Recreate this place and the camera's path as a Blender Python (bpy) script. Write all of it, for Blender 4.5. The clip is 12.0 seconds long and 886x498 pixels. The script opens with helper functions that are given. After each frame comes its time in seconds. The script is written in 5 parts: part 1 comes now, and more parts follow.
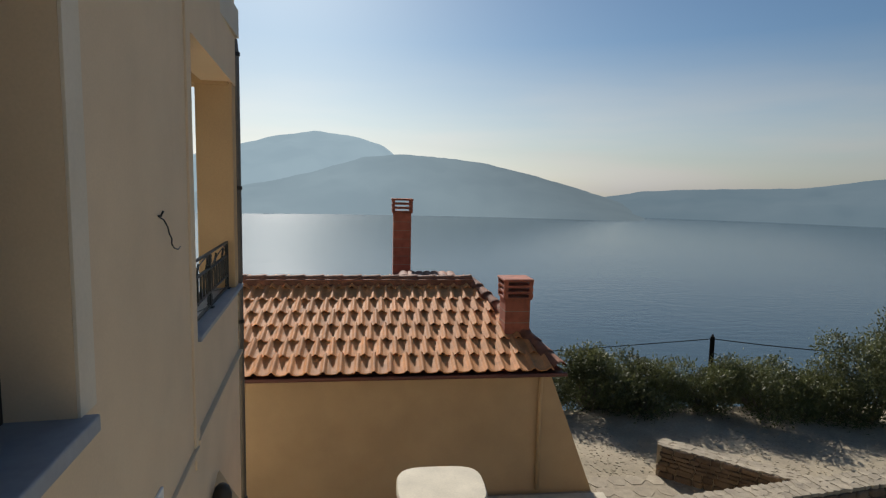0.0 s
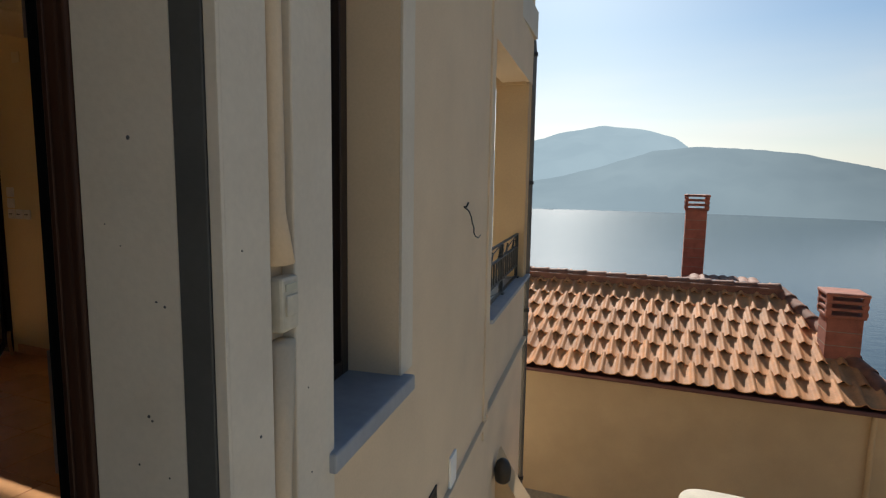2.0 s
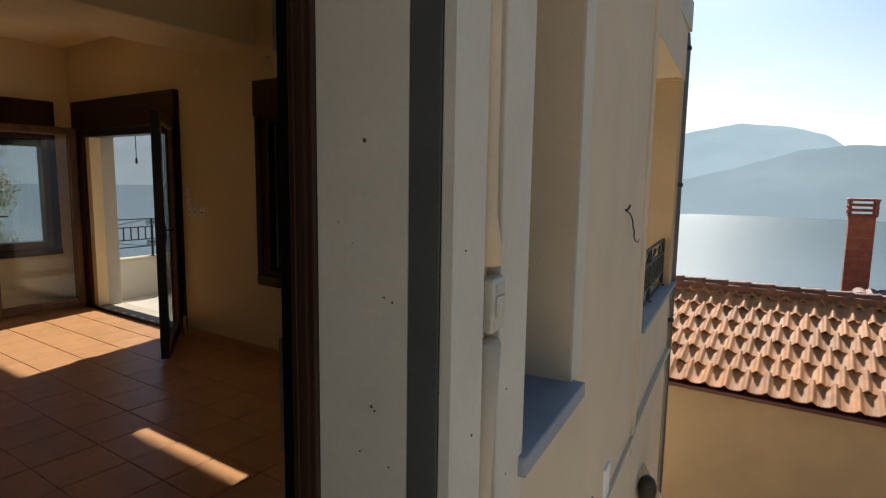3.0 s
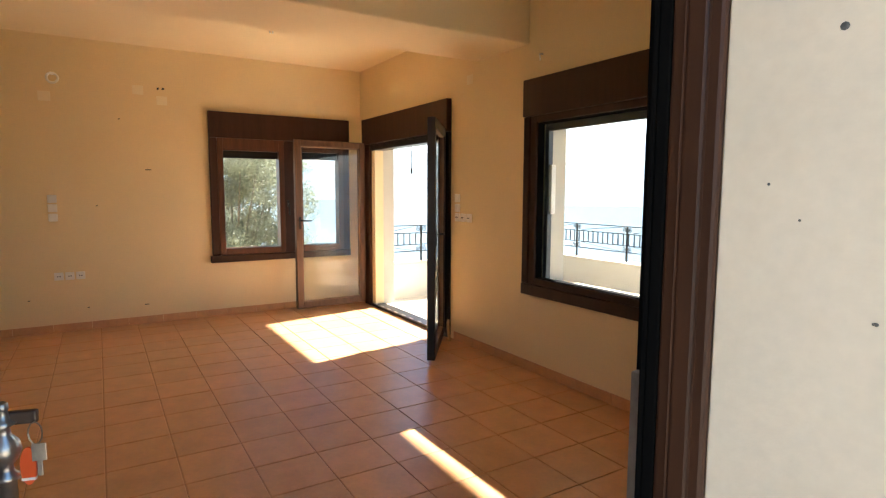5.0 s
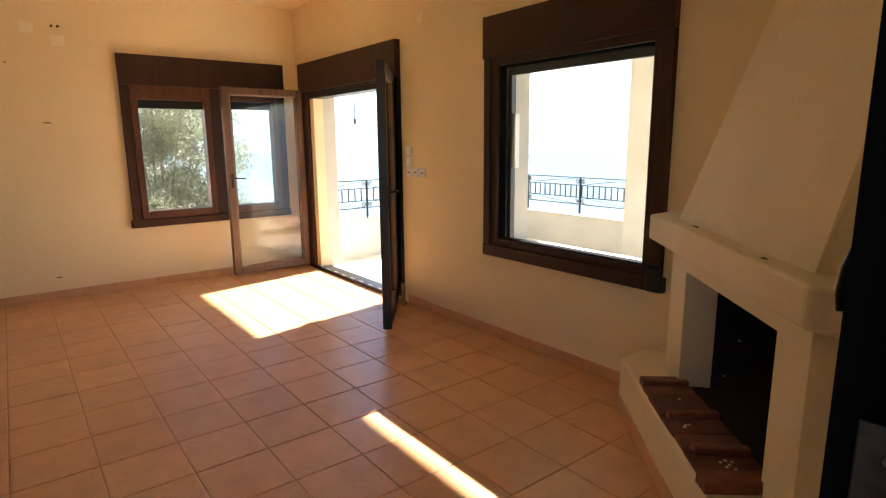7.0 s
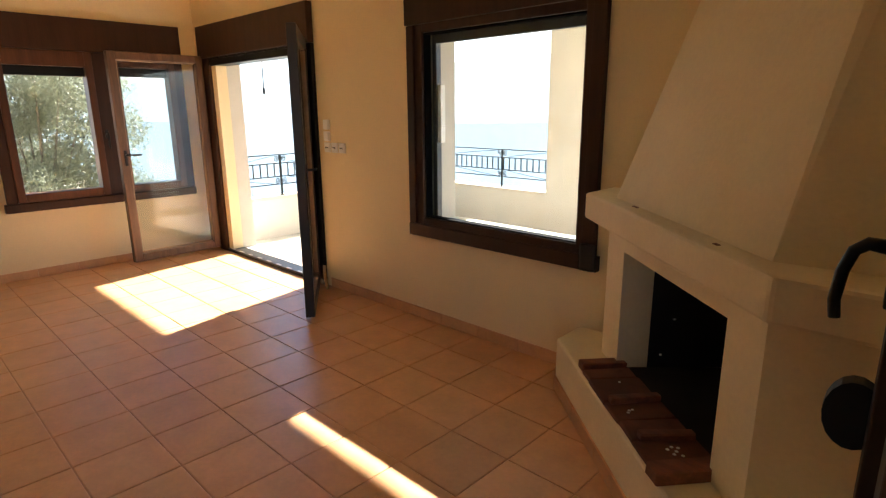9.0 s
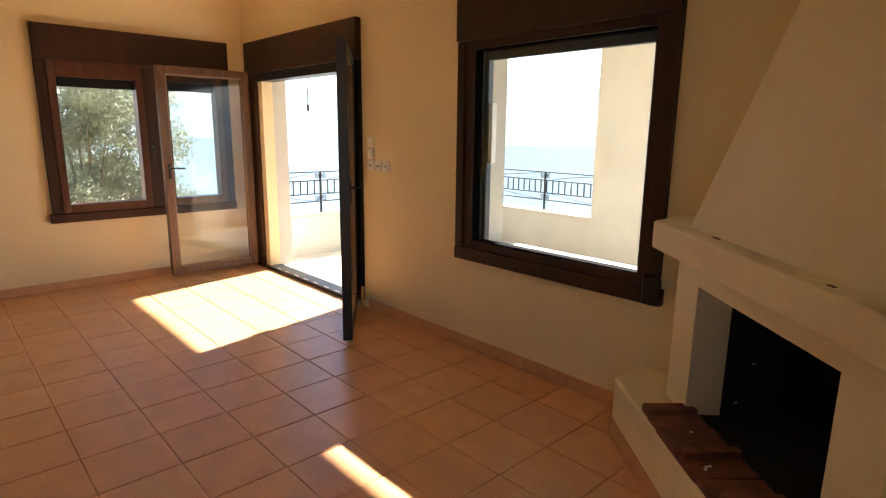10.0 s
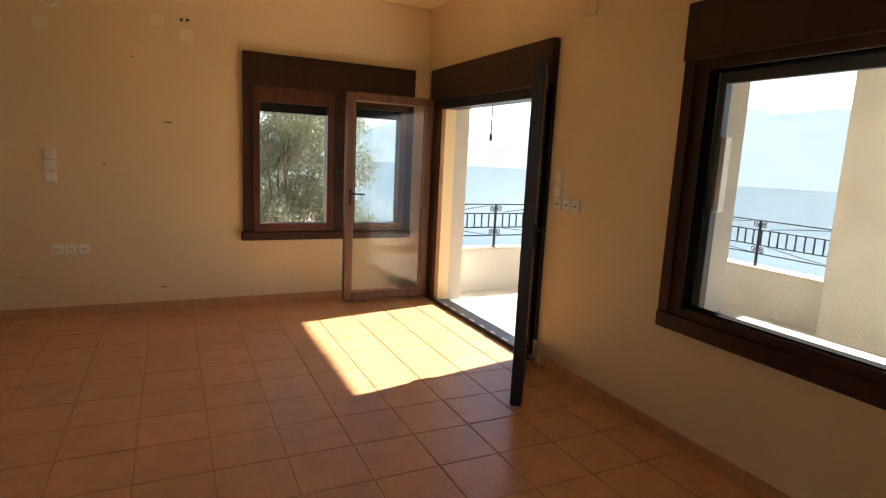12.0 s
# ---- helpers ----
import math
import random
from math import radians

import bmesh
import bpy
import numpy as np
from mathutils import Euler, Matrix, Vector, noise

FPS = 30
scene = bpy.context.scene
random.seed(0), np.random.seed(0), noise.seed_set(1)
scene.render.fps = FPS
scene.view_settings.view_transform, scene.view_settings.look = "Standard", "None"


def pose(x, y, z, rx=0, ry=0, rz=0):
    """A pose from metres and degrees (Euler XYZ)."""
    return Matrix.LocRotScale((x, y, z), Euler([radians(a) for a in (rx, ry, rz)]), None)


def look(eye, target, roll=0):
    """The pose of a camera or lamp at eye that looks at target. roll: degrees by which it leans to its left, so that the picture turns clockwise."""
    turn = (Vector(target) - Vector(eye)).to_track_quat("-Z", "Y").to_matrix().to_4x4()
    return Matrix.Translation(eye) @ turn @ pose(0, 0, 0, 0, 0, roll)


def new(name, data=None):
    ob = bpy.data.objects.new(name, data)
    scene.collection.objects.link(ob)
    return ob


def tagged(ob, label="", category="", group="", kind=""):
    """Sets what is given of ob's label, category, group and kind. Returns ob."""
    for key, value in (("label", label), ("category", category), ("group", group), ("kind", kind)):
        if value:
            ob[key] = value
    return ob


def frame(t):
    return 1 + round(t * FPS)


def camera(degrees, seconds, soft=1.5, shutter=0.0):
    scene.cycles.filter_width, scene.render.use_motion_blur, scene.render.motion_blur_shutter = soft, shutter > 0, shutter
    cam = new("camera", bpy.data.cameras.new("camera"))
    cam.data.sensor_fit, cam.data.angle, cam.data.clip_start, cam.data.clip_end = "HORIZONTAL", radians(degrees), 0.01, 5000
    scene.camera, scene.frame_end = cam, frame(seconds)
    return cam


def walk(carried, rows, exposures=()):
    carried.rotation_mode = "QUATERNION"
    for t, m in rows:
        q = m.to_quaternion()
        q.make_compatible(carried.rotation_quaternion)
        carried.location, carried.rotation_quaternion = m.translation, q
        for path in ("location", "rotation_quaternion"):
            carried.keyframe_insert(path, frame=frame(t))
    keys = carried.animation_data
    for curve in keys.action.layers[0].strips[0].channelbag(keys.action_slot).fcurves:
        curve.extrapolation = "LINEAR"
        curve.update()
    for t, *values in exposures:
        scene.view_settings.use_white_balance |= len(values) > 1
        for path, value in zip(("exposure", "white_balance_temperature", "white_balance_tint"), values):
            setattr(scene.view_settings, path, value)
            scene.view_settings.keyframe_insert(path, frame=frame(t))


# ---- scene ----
cam = camera(76.4, 12.0, 1.25)
PATH = [
    (0, (0.039, 0.536, 1.495), (0.255, 2.513, 1.282), 1.2),
    (0.5, (0.084, 0.562, 1.484), (0.112, 2.550, 1.261), 1.5),
    (1, (0.102, 0.558, 1.486), (-0.111, 2.531, 1.243), 2.2),
    (1.5, (0.070, 0.550, 1.481), (-0.406, 2.477, 1.234), 1.5),
    (2, (0.003, 0.534, 1.482), (-0.740, 2.375, 1.237), 0.9),
    (2.5, (-0.074, 0.502, 1.475), (-1.028, 2.245, 1.244), 0.6),
    (3, (-0.161, 0.466, 1.477), (-1.265, 2.116, 1.233), 0.9),
    (3.5, (-0.251, 0.449, 1.474), (-1.514, 1.982, 1.239), 0.7),
    (3.7, (-0.285, 0.462, 1.471), (-1.617, 1.936, 1.244), 0.6),
    (5.5, (-0.656, 0.635, 1.376), (-2.392, 1.608, 1.173), 0.2),
    (6, (-0.756, 0.59, 1.378), (-2.465, 1.604, 1.15), 0.2),
    (6.5, (-0.864, 0.647, 1.384), (-2.498, 1.77, 1.122), -0.1),
    (7, (-0.937, 0.726, 1.407), (-2.495, 1.923, 1.032), -0.5),
    (7.5, (-1.011, 0.717, 1.434), (-2.435, 2.044, 0.972), -1.4),
    (7.7, (-1.025, 0.723, 1.442), (-2.399, 2.09, 0.949), -1.2),
    (9.3, (-1.164, 0.859, 1.434), (-2.513, 2.26, 0.967), -0.3),
    (9.5, (-1.191, 0.879, 1.427), (-2.566, 2.262, 0.983), 0.1),
    (10, (-1.323, 0.877, 1.418), (-2.761, 2.206, 1.008), 0.7),
    (10.5, (-1.44, 0.861, 1.417), (-2.937, 2.128, 1.026), 0.9),
    (11, (-1.55, 0.892, 1.424), (-3.113, 2.089, 1.071), 1.2),
    (11.5, (-1.673, 0.998, 1.438), (-3.344, 2.05, 1.117), 2.0),
    (12, (-1.823, 1.091, 1.433), (-3.598, 1.952, 1.108), 2.8),
]
walk(cam, [(t, look(eye, target, roll)) for t, eye, target, roll in PATH],
     [(0.0, 0.12, 6850, 10), (1.5, 0.27, 6850, 10), (2.5, 0.55, 6900, 10), (3.7, 1.05, 6900, 10), (5.3, 3.3, 6700, 10), (6.5, 3.25, 6650, 10),
      (7.7, 3.17, 6600, 10), (9.3, 3.05, 6700, 10), (10.5, 2.9, 6750, 10), (12.0, 2.4, 6950, 12)])

# ---- world, sun, exposure ----
SUN_AZ = 10.5        # degrees of the sun west of +y
SUN_EL = 29.4
world = bpy.data.worlds.new("sky")
scene.world = world
world.use_nodes = True
wn = world.node_tree.nodes
sky = wn.new("ShaderNodeTexSky")
sky.sky_type = "NISHITA"
sky.sun_disc = False
sky.sun_elevation = radians(SUN_EL)
sky.sun_rotation = radians(-SUN_AZ)
sky.air_density, sky.dust_density, sky.ozone_density = 1.0, 0.6, 2.5
wn["Background"].inputs["Strength"].default_value = 0.056
cool = wn.new("ShaderNodeMix")
cool.data_type, cool.blend_type = "RGBA", "MULTIPLY"
cool.inputs["Factor"].default_value = 1.0
cool.inputs["B"].default_value = (0.82, 1.01, 1.15, 1)
world.node_tree.links.new(sky.outputs[0], cool.inputs["A"])
soft_sky = wn.new("ShaderNodeHueSaturation")
soft_sky.inputs["Saturation"].default_value = 1.0
world.node_tree.links.new(cool.outputs["Result"], soft_sky.inputs["Color"])
# thin haze and streaks of high cloud, thicker towards the horizon all round
sky_dir = wn.new("ShaderNodeTexCoord")
sky_xyz = wn.new("ShaderNodeSeparateXYZ")
low_sky = wn.new("ShaderNodeMapRange")
low_sky.inputs["From Min"].default_value, low_sky.inputs["From Max"].default_value = 0.24, 0.0
low_sky.inputs["To Min"].default_value, low_sky.inputs["To Max"].default_value = 0.0, 1.0
streaks = wn.new("ShaderNodeTexNoise")
stretch_map = wn.new("ShaderNodeMapping")
stretch_map.inputs["Scale"].default_value = (1.6, 1.6, 11.0)
streaks.inputs["Scale"].default_value, streaks.inputs["Detail"].default_value = 1.7, 6
cloud_amount = wn.new("ShaderNodeMapRange")
cloud_amount.inputs["From Min"].default_value, cloud_amount.inputs["From Max"].default_value = 0.38, 0.62
cloud_amount.inputs["To Min"].default_value, cloud_amount.inputs["To Max"].default_value = 0.65, 1.0
cloud_mask = wn.new("ShaderNodeMath")
cloud_mask.operation = "MULTIPLY"
pale_sky = wn.new("ShaderNodeHueSaturation")
pale_sky.inputs["Saturation"].default_value, pale_sky.inputs["Value"].default_value = 0.0, 1.0
cloudy = wn.new("ShaderNodeMix")
cloudy.data_type = "RGBA"
wl = world.node_tree.links
wl.new(sky_dir.outputs["Generated"], sky_xyz.inputs[0])
wl.new(sky_xyz.outputs["Z"], low_sky.inputs["Value"])
wl.new(sky_dir.outputs["Generated"], stretch_map.inputs["Vector"])
wl.new(stretch_map.outputs[0], streaks.inputs["Vector"])
wl.new(streaks.outputs["Fac"], cloud_amount.inputs["Value"])
wl.new(low_sky.outputs[0], cloud_mask.inputs[0])
wl.new(cloud_amount.outputs[0], cloud_mask.inputs[1])
wl.new(soft_sky.outputs[0], pale_sky.inputs["Color"])
wl.new(cloud_mask.outputs[0], cloudy.inputs["Factor"])
wl.new(soft_sky.outputs[0], cloudy.inputs["A"])
wl.new(pale_sky.outputs[0], cloudy.inputs["B"])
wl.new(cloudy.outputs["Result"], wn["Background"].inputs[0])
lamp = bpy.data.lights.new("sun", "SUN")
lamp.energy, lamp.angle, lamp.color = 5.0, radians(0.5), (1.0, 0.97, 0.935)
sun = new("sun", lamp)
ce = math.cos(radians(SUN_EL))
sun.matrix_world = look((-math.sin(radians(SUN_AZ)) * ce * 60, math.cos(radians(SUN_AZ)) * ce * 60, math.sin(radians(SUN_EL)) * 60), (0, 0, 0))


# ---- materials ----
def material(name, colour, rough=0.6, metal=0.0, vary=0.12, scale=3.0, grain=60.0, bump=0.15, stretch=(1, 1, 1), stain=None, spec=0.5, random_tint=0.0):
    m = bpy.data.materials.new(name)
    m.use_nodes = True
    t = m.node_tree
    n, l = t.nodes, t.links
    b = n["Principled BSDF"]
    b.inputs["Roughness"].default_value = rough
    b.inputs["Metallic"].default_value = metal
    b.inputs["Specular IOR Level"].default_value = spec
    geo = n.new("ShaderNodeNewGeometry")
    mp = n.new("ShaderNodeMapping")
    mp.inputs["Scale"].default_value = stretch
    l.new(geo.outputs["Position"], mp.inputs["Vector"])
    big = n.new("ShaderNodeTexNoise")
    big.inputs["Scale"].default_value = scale
    big.inputs["Detail"].default_value = 6
    fine = n.new("ShaderNodeTexNoise")
    fine.inputs["Scale"].default_value = grain
    fine.inputs["Detail"].default_value = 4
    for x in (big, fine):
        l.new(mp.outputs[0], x.inputs["Vector"])
    add = n.new("ShaderNodeMath")
    add.operation = "MULTIPLY_ADD"
    l.new(big.outputs["Fac"], add.inputs[0])
    add.inputs[1].default_value = 0.65
    half = n.new("ShaderNodeMath")
    half.operation = "MULTIPLY"
    half.inputs[1].default_value = 0.35
    l.new(fine.outputs["Fac"], half.inputs[0])
    l.new(half.outputs[0], add.inputs[2])
    ramp = n.new("ShaderNodeValToRGB")
    lo = [max(0.0, c * (1 - vary * 1.6)) for c in colour]
    hi = [min(1.0, c * (1 + vary * 1.2)) for c in colour]
    ramp.color_ramp.elements[0].position, ramp.color_ramp.elements[1].position = 0.3, 0.7
    ramp.color_ramp.elements[0].color, ramp.color_ramp.elements[1].color = (*lo, 1), (*hi, 1)
    l.new(add.outputs[0], ramp.inputs[0])
    out = ramp.outputs[0]
    if stain:
        sc, amount, col = stain
        sn = n.new("ShaderNodeTexNoise")
        sn.inputs["Scale"].default_value = sc
        sn.inputs["Detail"].default_value = 8
        sn.inputs["Roughness"].default_value = 0.65
        l.new(geo.outputs["Position"], sn.inputs["Vector"])
        sr = n.new("ShaderNodeMapRange")
        sr.inputs["From Min"].default_value, sr.inputs["From Max"].default_value = 0.52, 0.72
        sr.inputs["To Max"].default_value = amount
        l.new(sn.outputs["Fac"], sr.inputs["Value"])
        mix = n.new("ShaderNodeMix")
        mix.data_type = "RGBA"
        l.new(sr.outputs[0], mix.inputs["Factor"])
        l.new(out, mix.inputs["A"])
        mix.inputs["B"].default_value = (*col, 1)
        out = mix.outputs["Result"]
    if random_tint:
        oi = n.new("ShaderNodeObjectInfo")
        hs = n.new("ShaderNodeHueSaturation")
        mr = n.new("ShaderNodeMapRange")
        mr.inputs["To Min"].default_value, mr.inputs["To Max"].default_value = 1 - random_tint, 1 + random_tint
        l.new(oi.outputs["Random"], mr.inputs["Value"])
        l.new(mr.outputs[0], hs.inputs["Value"])
        l.new(out, hs.inputs["Color"])
        out = hs.outputs[0]
    l.new(out, b.inputs["Base Color"])
    rr = n.new("ShaderNodeMapRange")
    rr.inputs["To Min"].default_value, rr.inputs["To Max"].default_value = max(0.03, rough - 0.1), min(1, rough + 0.1)
    l.new(fine.outputs["Fac"], rr.inputs["Value"])
    l.new(rr.outputs[0], b.inputs["Roughness"])
    if bump:
        bp = n.new("ShaderNodeBump")
        bp.inputs["Strength"].default_value = bump
        bp.inputs["Distance"].default_value = 0.01
        l.new(add.outputs[0], bp.inputs["Height"])
        l.new(bp.outputs[0], b.inputs["Normal"])
    return m


M_PLASTER = material("cream plaster paint", (0.86, 0.695, 0.41), 0.8, vary=0.04, scale=1.5, grain=90, bump=0.12, stain=(1.1, 0.15, (0.76, 0.61, 0.39)))
M_CEIL = material("cream ceiling paint", (0.89, 0.73, 0.46), 0.85, vary=0.03, scale=1.2, grain=80, bump=0.08)
M_OUT = material("exterior cream render", (0.68, 0.53, 0.36), 0.9, vary=0.06, scale=2.2, grain=120, bump=0.2, stain=(1.6, 0.3, (0.52, 0.40, 0.27)))
M_REVEAL = material("white plaster of the surround", (0.64, 0.57, 0.46), 0.85, vary=0.06, scale=4, grain=70, bump=0.2, stain=(3.0, 0.25, (0.55, 0.45, 0.32)))
M_GREYPAINT = material("grey painted strip", (0.075, 0.075, 0.07), 0.7, vary=0.15, scale=4, grain=70, bump=0.15)
M_TILE = material("terracotta floor tile", (0.66, 0.345, 0.162), 0.38, vary=0.09, scale=7, grain=40, bump=0.06, stain=(5, 0.3, (0.70, 0.37, 0.175)), random_tint=0.05)
M_GROUT = material("brown grout", (0.50, 0.245, 0.115), 0.85, vary=0.15, scale=9, grain=120, bump=0.1)
M_WOOD = material("dark brown wood-grain frame", (0.046, 0.0185, 0.0095), 0.5, spec=0.3, vary=0.22, scale=6, grain=40, bump=0.06, stretch=(3, 3, 0.25))
M_WOODLIGHT = material("brown wood-grain leaf", (0.10, 0.036, 0.016), 0.38, vary=0.3, scale=6, grain=40, bump=0.06, stretch=(3, 3, 0.25))
# leaf brown lightened for the grazing light on the folded leaf
M_WOODLIT = material("brown leaf lightened as lit", (0.135, 0.068, 0.033), 0.42, vary=0.3, scale=6, grain=40, bump=0.06, stretch=(3, 3, 0.25))
M_BLACK = material("black metal", (0.012, 0.012, 0.012), 0.4, metal=0.3, vary=0.2, bump=0.03)
M_MATTE = material("matte black rubber", (0.004, 0.004, 0.004), 0.95, vary=0.2, bump=0.03, spec=0.03)
M_IRON = material("wrought iron paint", (0.02, 0.022, 0.02), 0.5, metal=0.4, vary=0.25, scale=15, bump=0.1)
M_STEEL = material("pewter metal", (0.42, 0.40, 0.37), 0.32, metal=0.9, vary=0.2, scale=20, bump=0.05)
M_WHITE = material("white plastic", (0.90, 0.88, 0.82), 0.35, vary=0.03, bump=0.02)
M_MARBLE = material("grey marble sill", (0.31, 0.33, 0.355), 0.68, vary=0.12, scale=5, grain=30, bump=0.04, stain=(4, 0.35, (0.25, 0.27, 0.30)))
M_ROOF = material("clay roof tile", (0.66, 0.29, 0.105), 0.7, spec=0.3, vary=0.18, scale=5, grain=50, bump=0.25, stain=(3, 0.4, (0.40, 0.15, 0.065)), random_tint=0.16)
# ridge clay set darker than the tiles for its shaded near flank
M_RIDGE = material("ridge clay darkened as shade", (0.26, 0.10, 0.05), 0.8, vary=0.3, scale=6, grain=50, bump=0.3, random_tint=0.18)
M_BRICK = material("chimney red brick", (0.33, 0.10, 0.055), 0.85, vary=0.25, scale=6, grain=60, bump=0.35, random_tint=0.12)
M_GUTTER = material("brown painted gutter", (0.12, 0.035, 0.022), 0.5, vary=0.15, bump=0.05)
M_YELLOW = material("ochre render", (0.52, 0.355, 0.19), 0.9, vary=0.09, scale=1.6, grain=90, bump=0.2, stain=(1.2, 0.35, (0.44, 0.30, 0.155)))
# face stones darkened to carry the shadow on the walls' near side
M_STONE = material("rubble stone", (0.15, 0.10, 0.062), 0.9, vary=0.3, scale=5, grain=40, bump=0.5, random_tint=0.25)
M_PALESTONE = material("pale stone slab", (0.58, 0.52, 0.40), 0.8, vary=0.12, scale=6, grain=80, bump=0.2)
M_RENDER = material("pale terrace render", (0.58, 0.54, 0.46), 0.9, vary=0.08, scale=2, grain=90, bump=0.2, stain=(1.8, 0.5, (0.46, 0.37, 0.26)))
M_SLAB = material("tan coping stone", (0.36, 0.30, 0.215), 0.85, vary=0.2, scale=6, grain=60, bump=0.3, random_tint=0.14)
# brown darkened for the backlit leaf and the shaded entrance window recess
M_WOODSHADE = material("brown frame darkened as shaded", (0.022, 0.012, 0.008), 0.4, vary=0.3, scale=6, grain=40, bump=0.05, stretch=(3, 3, 0.25))
M_MORTAR = material("sandy mortar", (0.27, 0.215, 0.15), 0.95, vary=0.15, scale=6, grain=80, bump=0.3)
M_JOINT = material("pale wall mortar", (0.33, 0.275, 0.195), 0.95, vary=0.2, scale=8, grain=80, bump=0.3)
M_EARTH = material("dry earth and gravel", (0.36, 0.30, 0.21), 0.95, vary=0.25, scale=0.9, grain=25, bump=0.5, stain=(0.5, 0.6, (0.25, 0.21, 0.13)))
M_TERRACE = material("pale terrace tile", (0.62, 0.57, 0.49), 0.6, vary=0.08, scale=3, grain=60, bump=0.1, stain=(2, 0.4, (0.5, 0.42, 0.3)))
M_SOOT = material("soot-black firebrick", (0.012, 0.011, 0.010), 0.95, vary=0.3, scale=6, bump=0.3)
M_LOG = material("reddish sawn wood", (0.20, 0.065, 0.03), 0.6, vary=0.35, scale=6, grain=30, bump=0.2, stretch=(1, 4, 4))
M_FIREBRICK = material("red hearth brick", (0.17, 0.055, 0.03), 0.75, vary=0.3, scale=8, grain=50, bump=0.25, random_tint=0.2)
M_BARK = material("olive bark", (0.16, 0.13, 0.10), 0.9, vary=0.35, scale=9, grain=40, bump=0.6)


def leafy(name, colour, share, **kw):
    """Leaves that let part of the light through."""
    m = material(name, colour, bump=0.0, **kw)
    n, l = m.node_tree.nodes, m.node_tree.links
    thin, both = n.new("ShaderNodeBsdfTranslucent"), n.new("ShaderNodeMixShader")
    l.new(n["Principled BSDF"].inputs["Base Color"].links[0].from_socket, thin.inputs[0])
    both.inputs[0].default_value = share
    l.new(n["Principled BSDF"].outputs[0], both.inputs[1])
    l.new(thin.outputs[0], both.inputs[2])
    l.new(both.outputs[0], n["Material Output"].inputs[0])
    return m


M_LEAF = leafy("olive leaves", (0.27, 0.28, 0.19), 0.35, rough=0.5, vary=0.45, scale=2.5, grain=20, spec=0.45)
M_BUSH = leafy("oleander leaves", (0.115, 0.125, 0.05), 0.3, rough=0.55, vary=0.5, scale=1.8, grain=12, spec=0.35)
M_ORANGE = material("orange plastic key tag", (0.75, 0.10, 0.02), 0.4, vary=0.03, bump=0.0)

M_GLASS = bpy.data.materials.new("window glass")
M_GLASS.use_nodes = True
gn, gl = M_GLASS.node_tree.nodes, M_GLASS.node_tree.links
gt, gg, gm, gf = gn.new("ShaderNodeBsdfTransparent"), gn.new("ShaderNodeBsdfGlossy"), gn.new("ShaderNodeMixShader"), gn.new("ShaderNodeLayerWeight")
gt.inputs[0].default_value = (0.93, 0.95, 0.95, 1)
gg.inputs["Roughness"].default_value = 0.02
gp, ga = gn.new("ShaderNodeMath"), gn.new("ShaderNodeMath")
gp.operation, ga.operation = "POWER", "MULTIPLY_ADD"
gp.inputs[1].default_value, ga.inputs[1].default_value, ga.inputs[2].default_value = 5.0, 0.9, 0.035
gf.inputs["Blend"].default_value = 0.5
gl.new(gf.outputs["Facing"], gp.inputs[0])
gl.new(gp.outputs[0], ga.inputs[0])
gl.new(ga.outputs[0], gm.inputs[0])
gl.new(gt.outputs[0], gm.inputs[1])
gl.new(gg.outputs[0], gm.inputs[2])
gl.new(gm.outputs[0], gn["Material Output"].inputs[0])


# ---- mesh helpers ----
def box(bm, x0, x1, y0, y1, z0, z1, bevel=0.0):
    c = ((x0 + x1) / 2, (y0 + y1) / 2, (z0 + z1) / 2)
    r = bmesh.ops.create_cube(bm, size=1, matrix=Matrix.Translation(c) @ Matrix.Diagonal((abs(x1 - x0), abs(y1 - y0), abs(z1 - z0), 1)))
    if bevel:
        es = list({e for v in r["verts"] for e in v.link_edges})
        bmesh.ops.bevel(bm, geom=es, offset=bevel, segments=2, affect="EDGES", profile=0.5)
    return bm


def boxes(*rows, bevel=0.0):
    bm = bmesh.new()
    for r in rows:
        box(bm, *r, bevel=bevel)
    return bm


def prism(points, z0, z1, bevel=0.0):
    """A plan outline pushed up from z0 to z1."""
    bm = bmesh.new()
    f = bm.faces.new([bm.verts.new((x, y, z0)) for x, y in points])
    r = bmesh.ops.extrude_face_region(bm, geom=[f])
    bmesh.ops.translate(bm, vec=(0, 0, z1 - z0), verts=[v for v in r["geom"] if isinstance(v, bmesh.types.BMVert)])
    bmesh.ops.recalc_face_normals(bm, faces=bm.faces)
    if bevel:
        bmesh.ops.bevel(bm, geom=list(bm.edges), offset=bevel, segments=2, affect="EDGES", profile=0.5)
    return bm


def rod(bm, pts, r, sides=8):
    """A round bar through the points."""
    rings = []
    pts = [Vector(p) for p in pts]
    side = None
    for i, p in enumerate(pts):
        d = (pts[min(i + 1, len(pts) - 1)] - pts[max(i - 1, 0)]).normalized()
        if side is None:
            side = d.orthogonal().normalized()
        side = (side - d * side.dot(d)).normalized()
        up = d.cross(side)
        rr = r[i] if isinstance(r, (list, tuple)) else r
        rings.append([bm.verts.new(p + (side * math.cos(a) + up * math.sin(a)) * rr) for a in [2 * math.pi * k / sides for k in range(sides)]])
    for a, b in zip(rings, rings[1:]):
        for k in range(sides):
            bm.faces.new((a[k], a[(k + 1) % sides], b[(k + 1) % sides], b[k]))
    bm.faces.new(rings[0][::-1])
    bm.faces.new(rings[-1])
    return bm


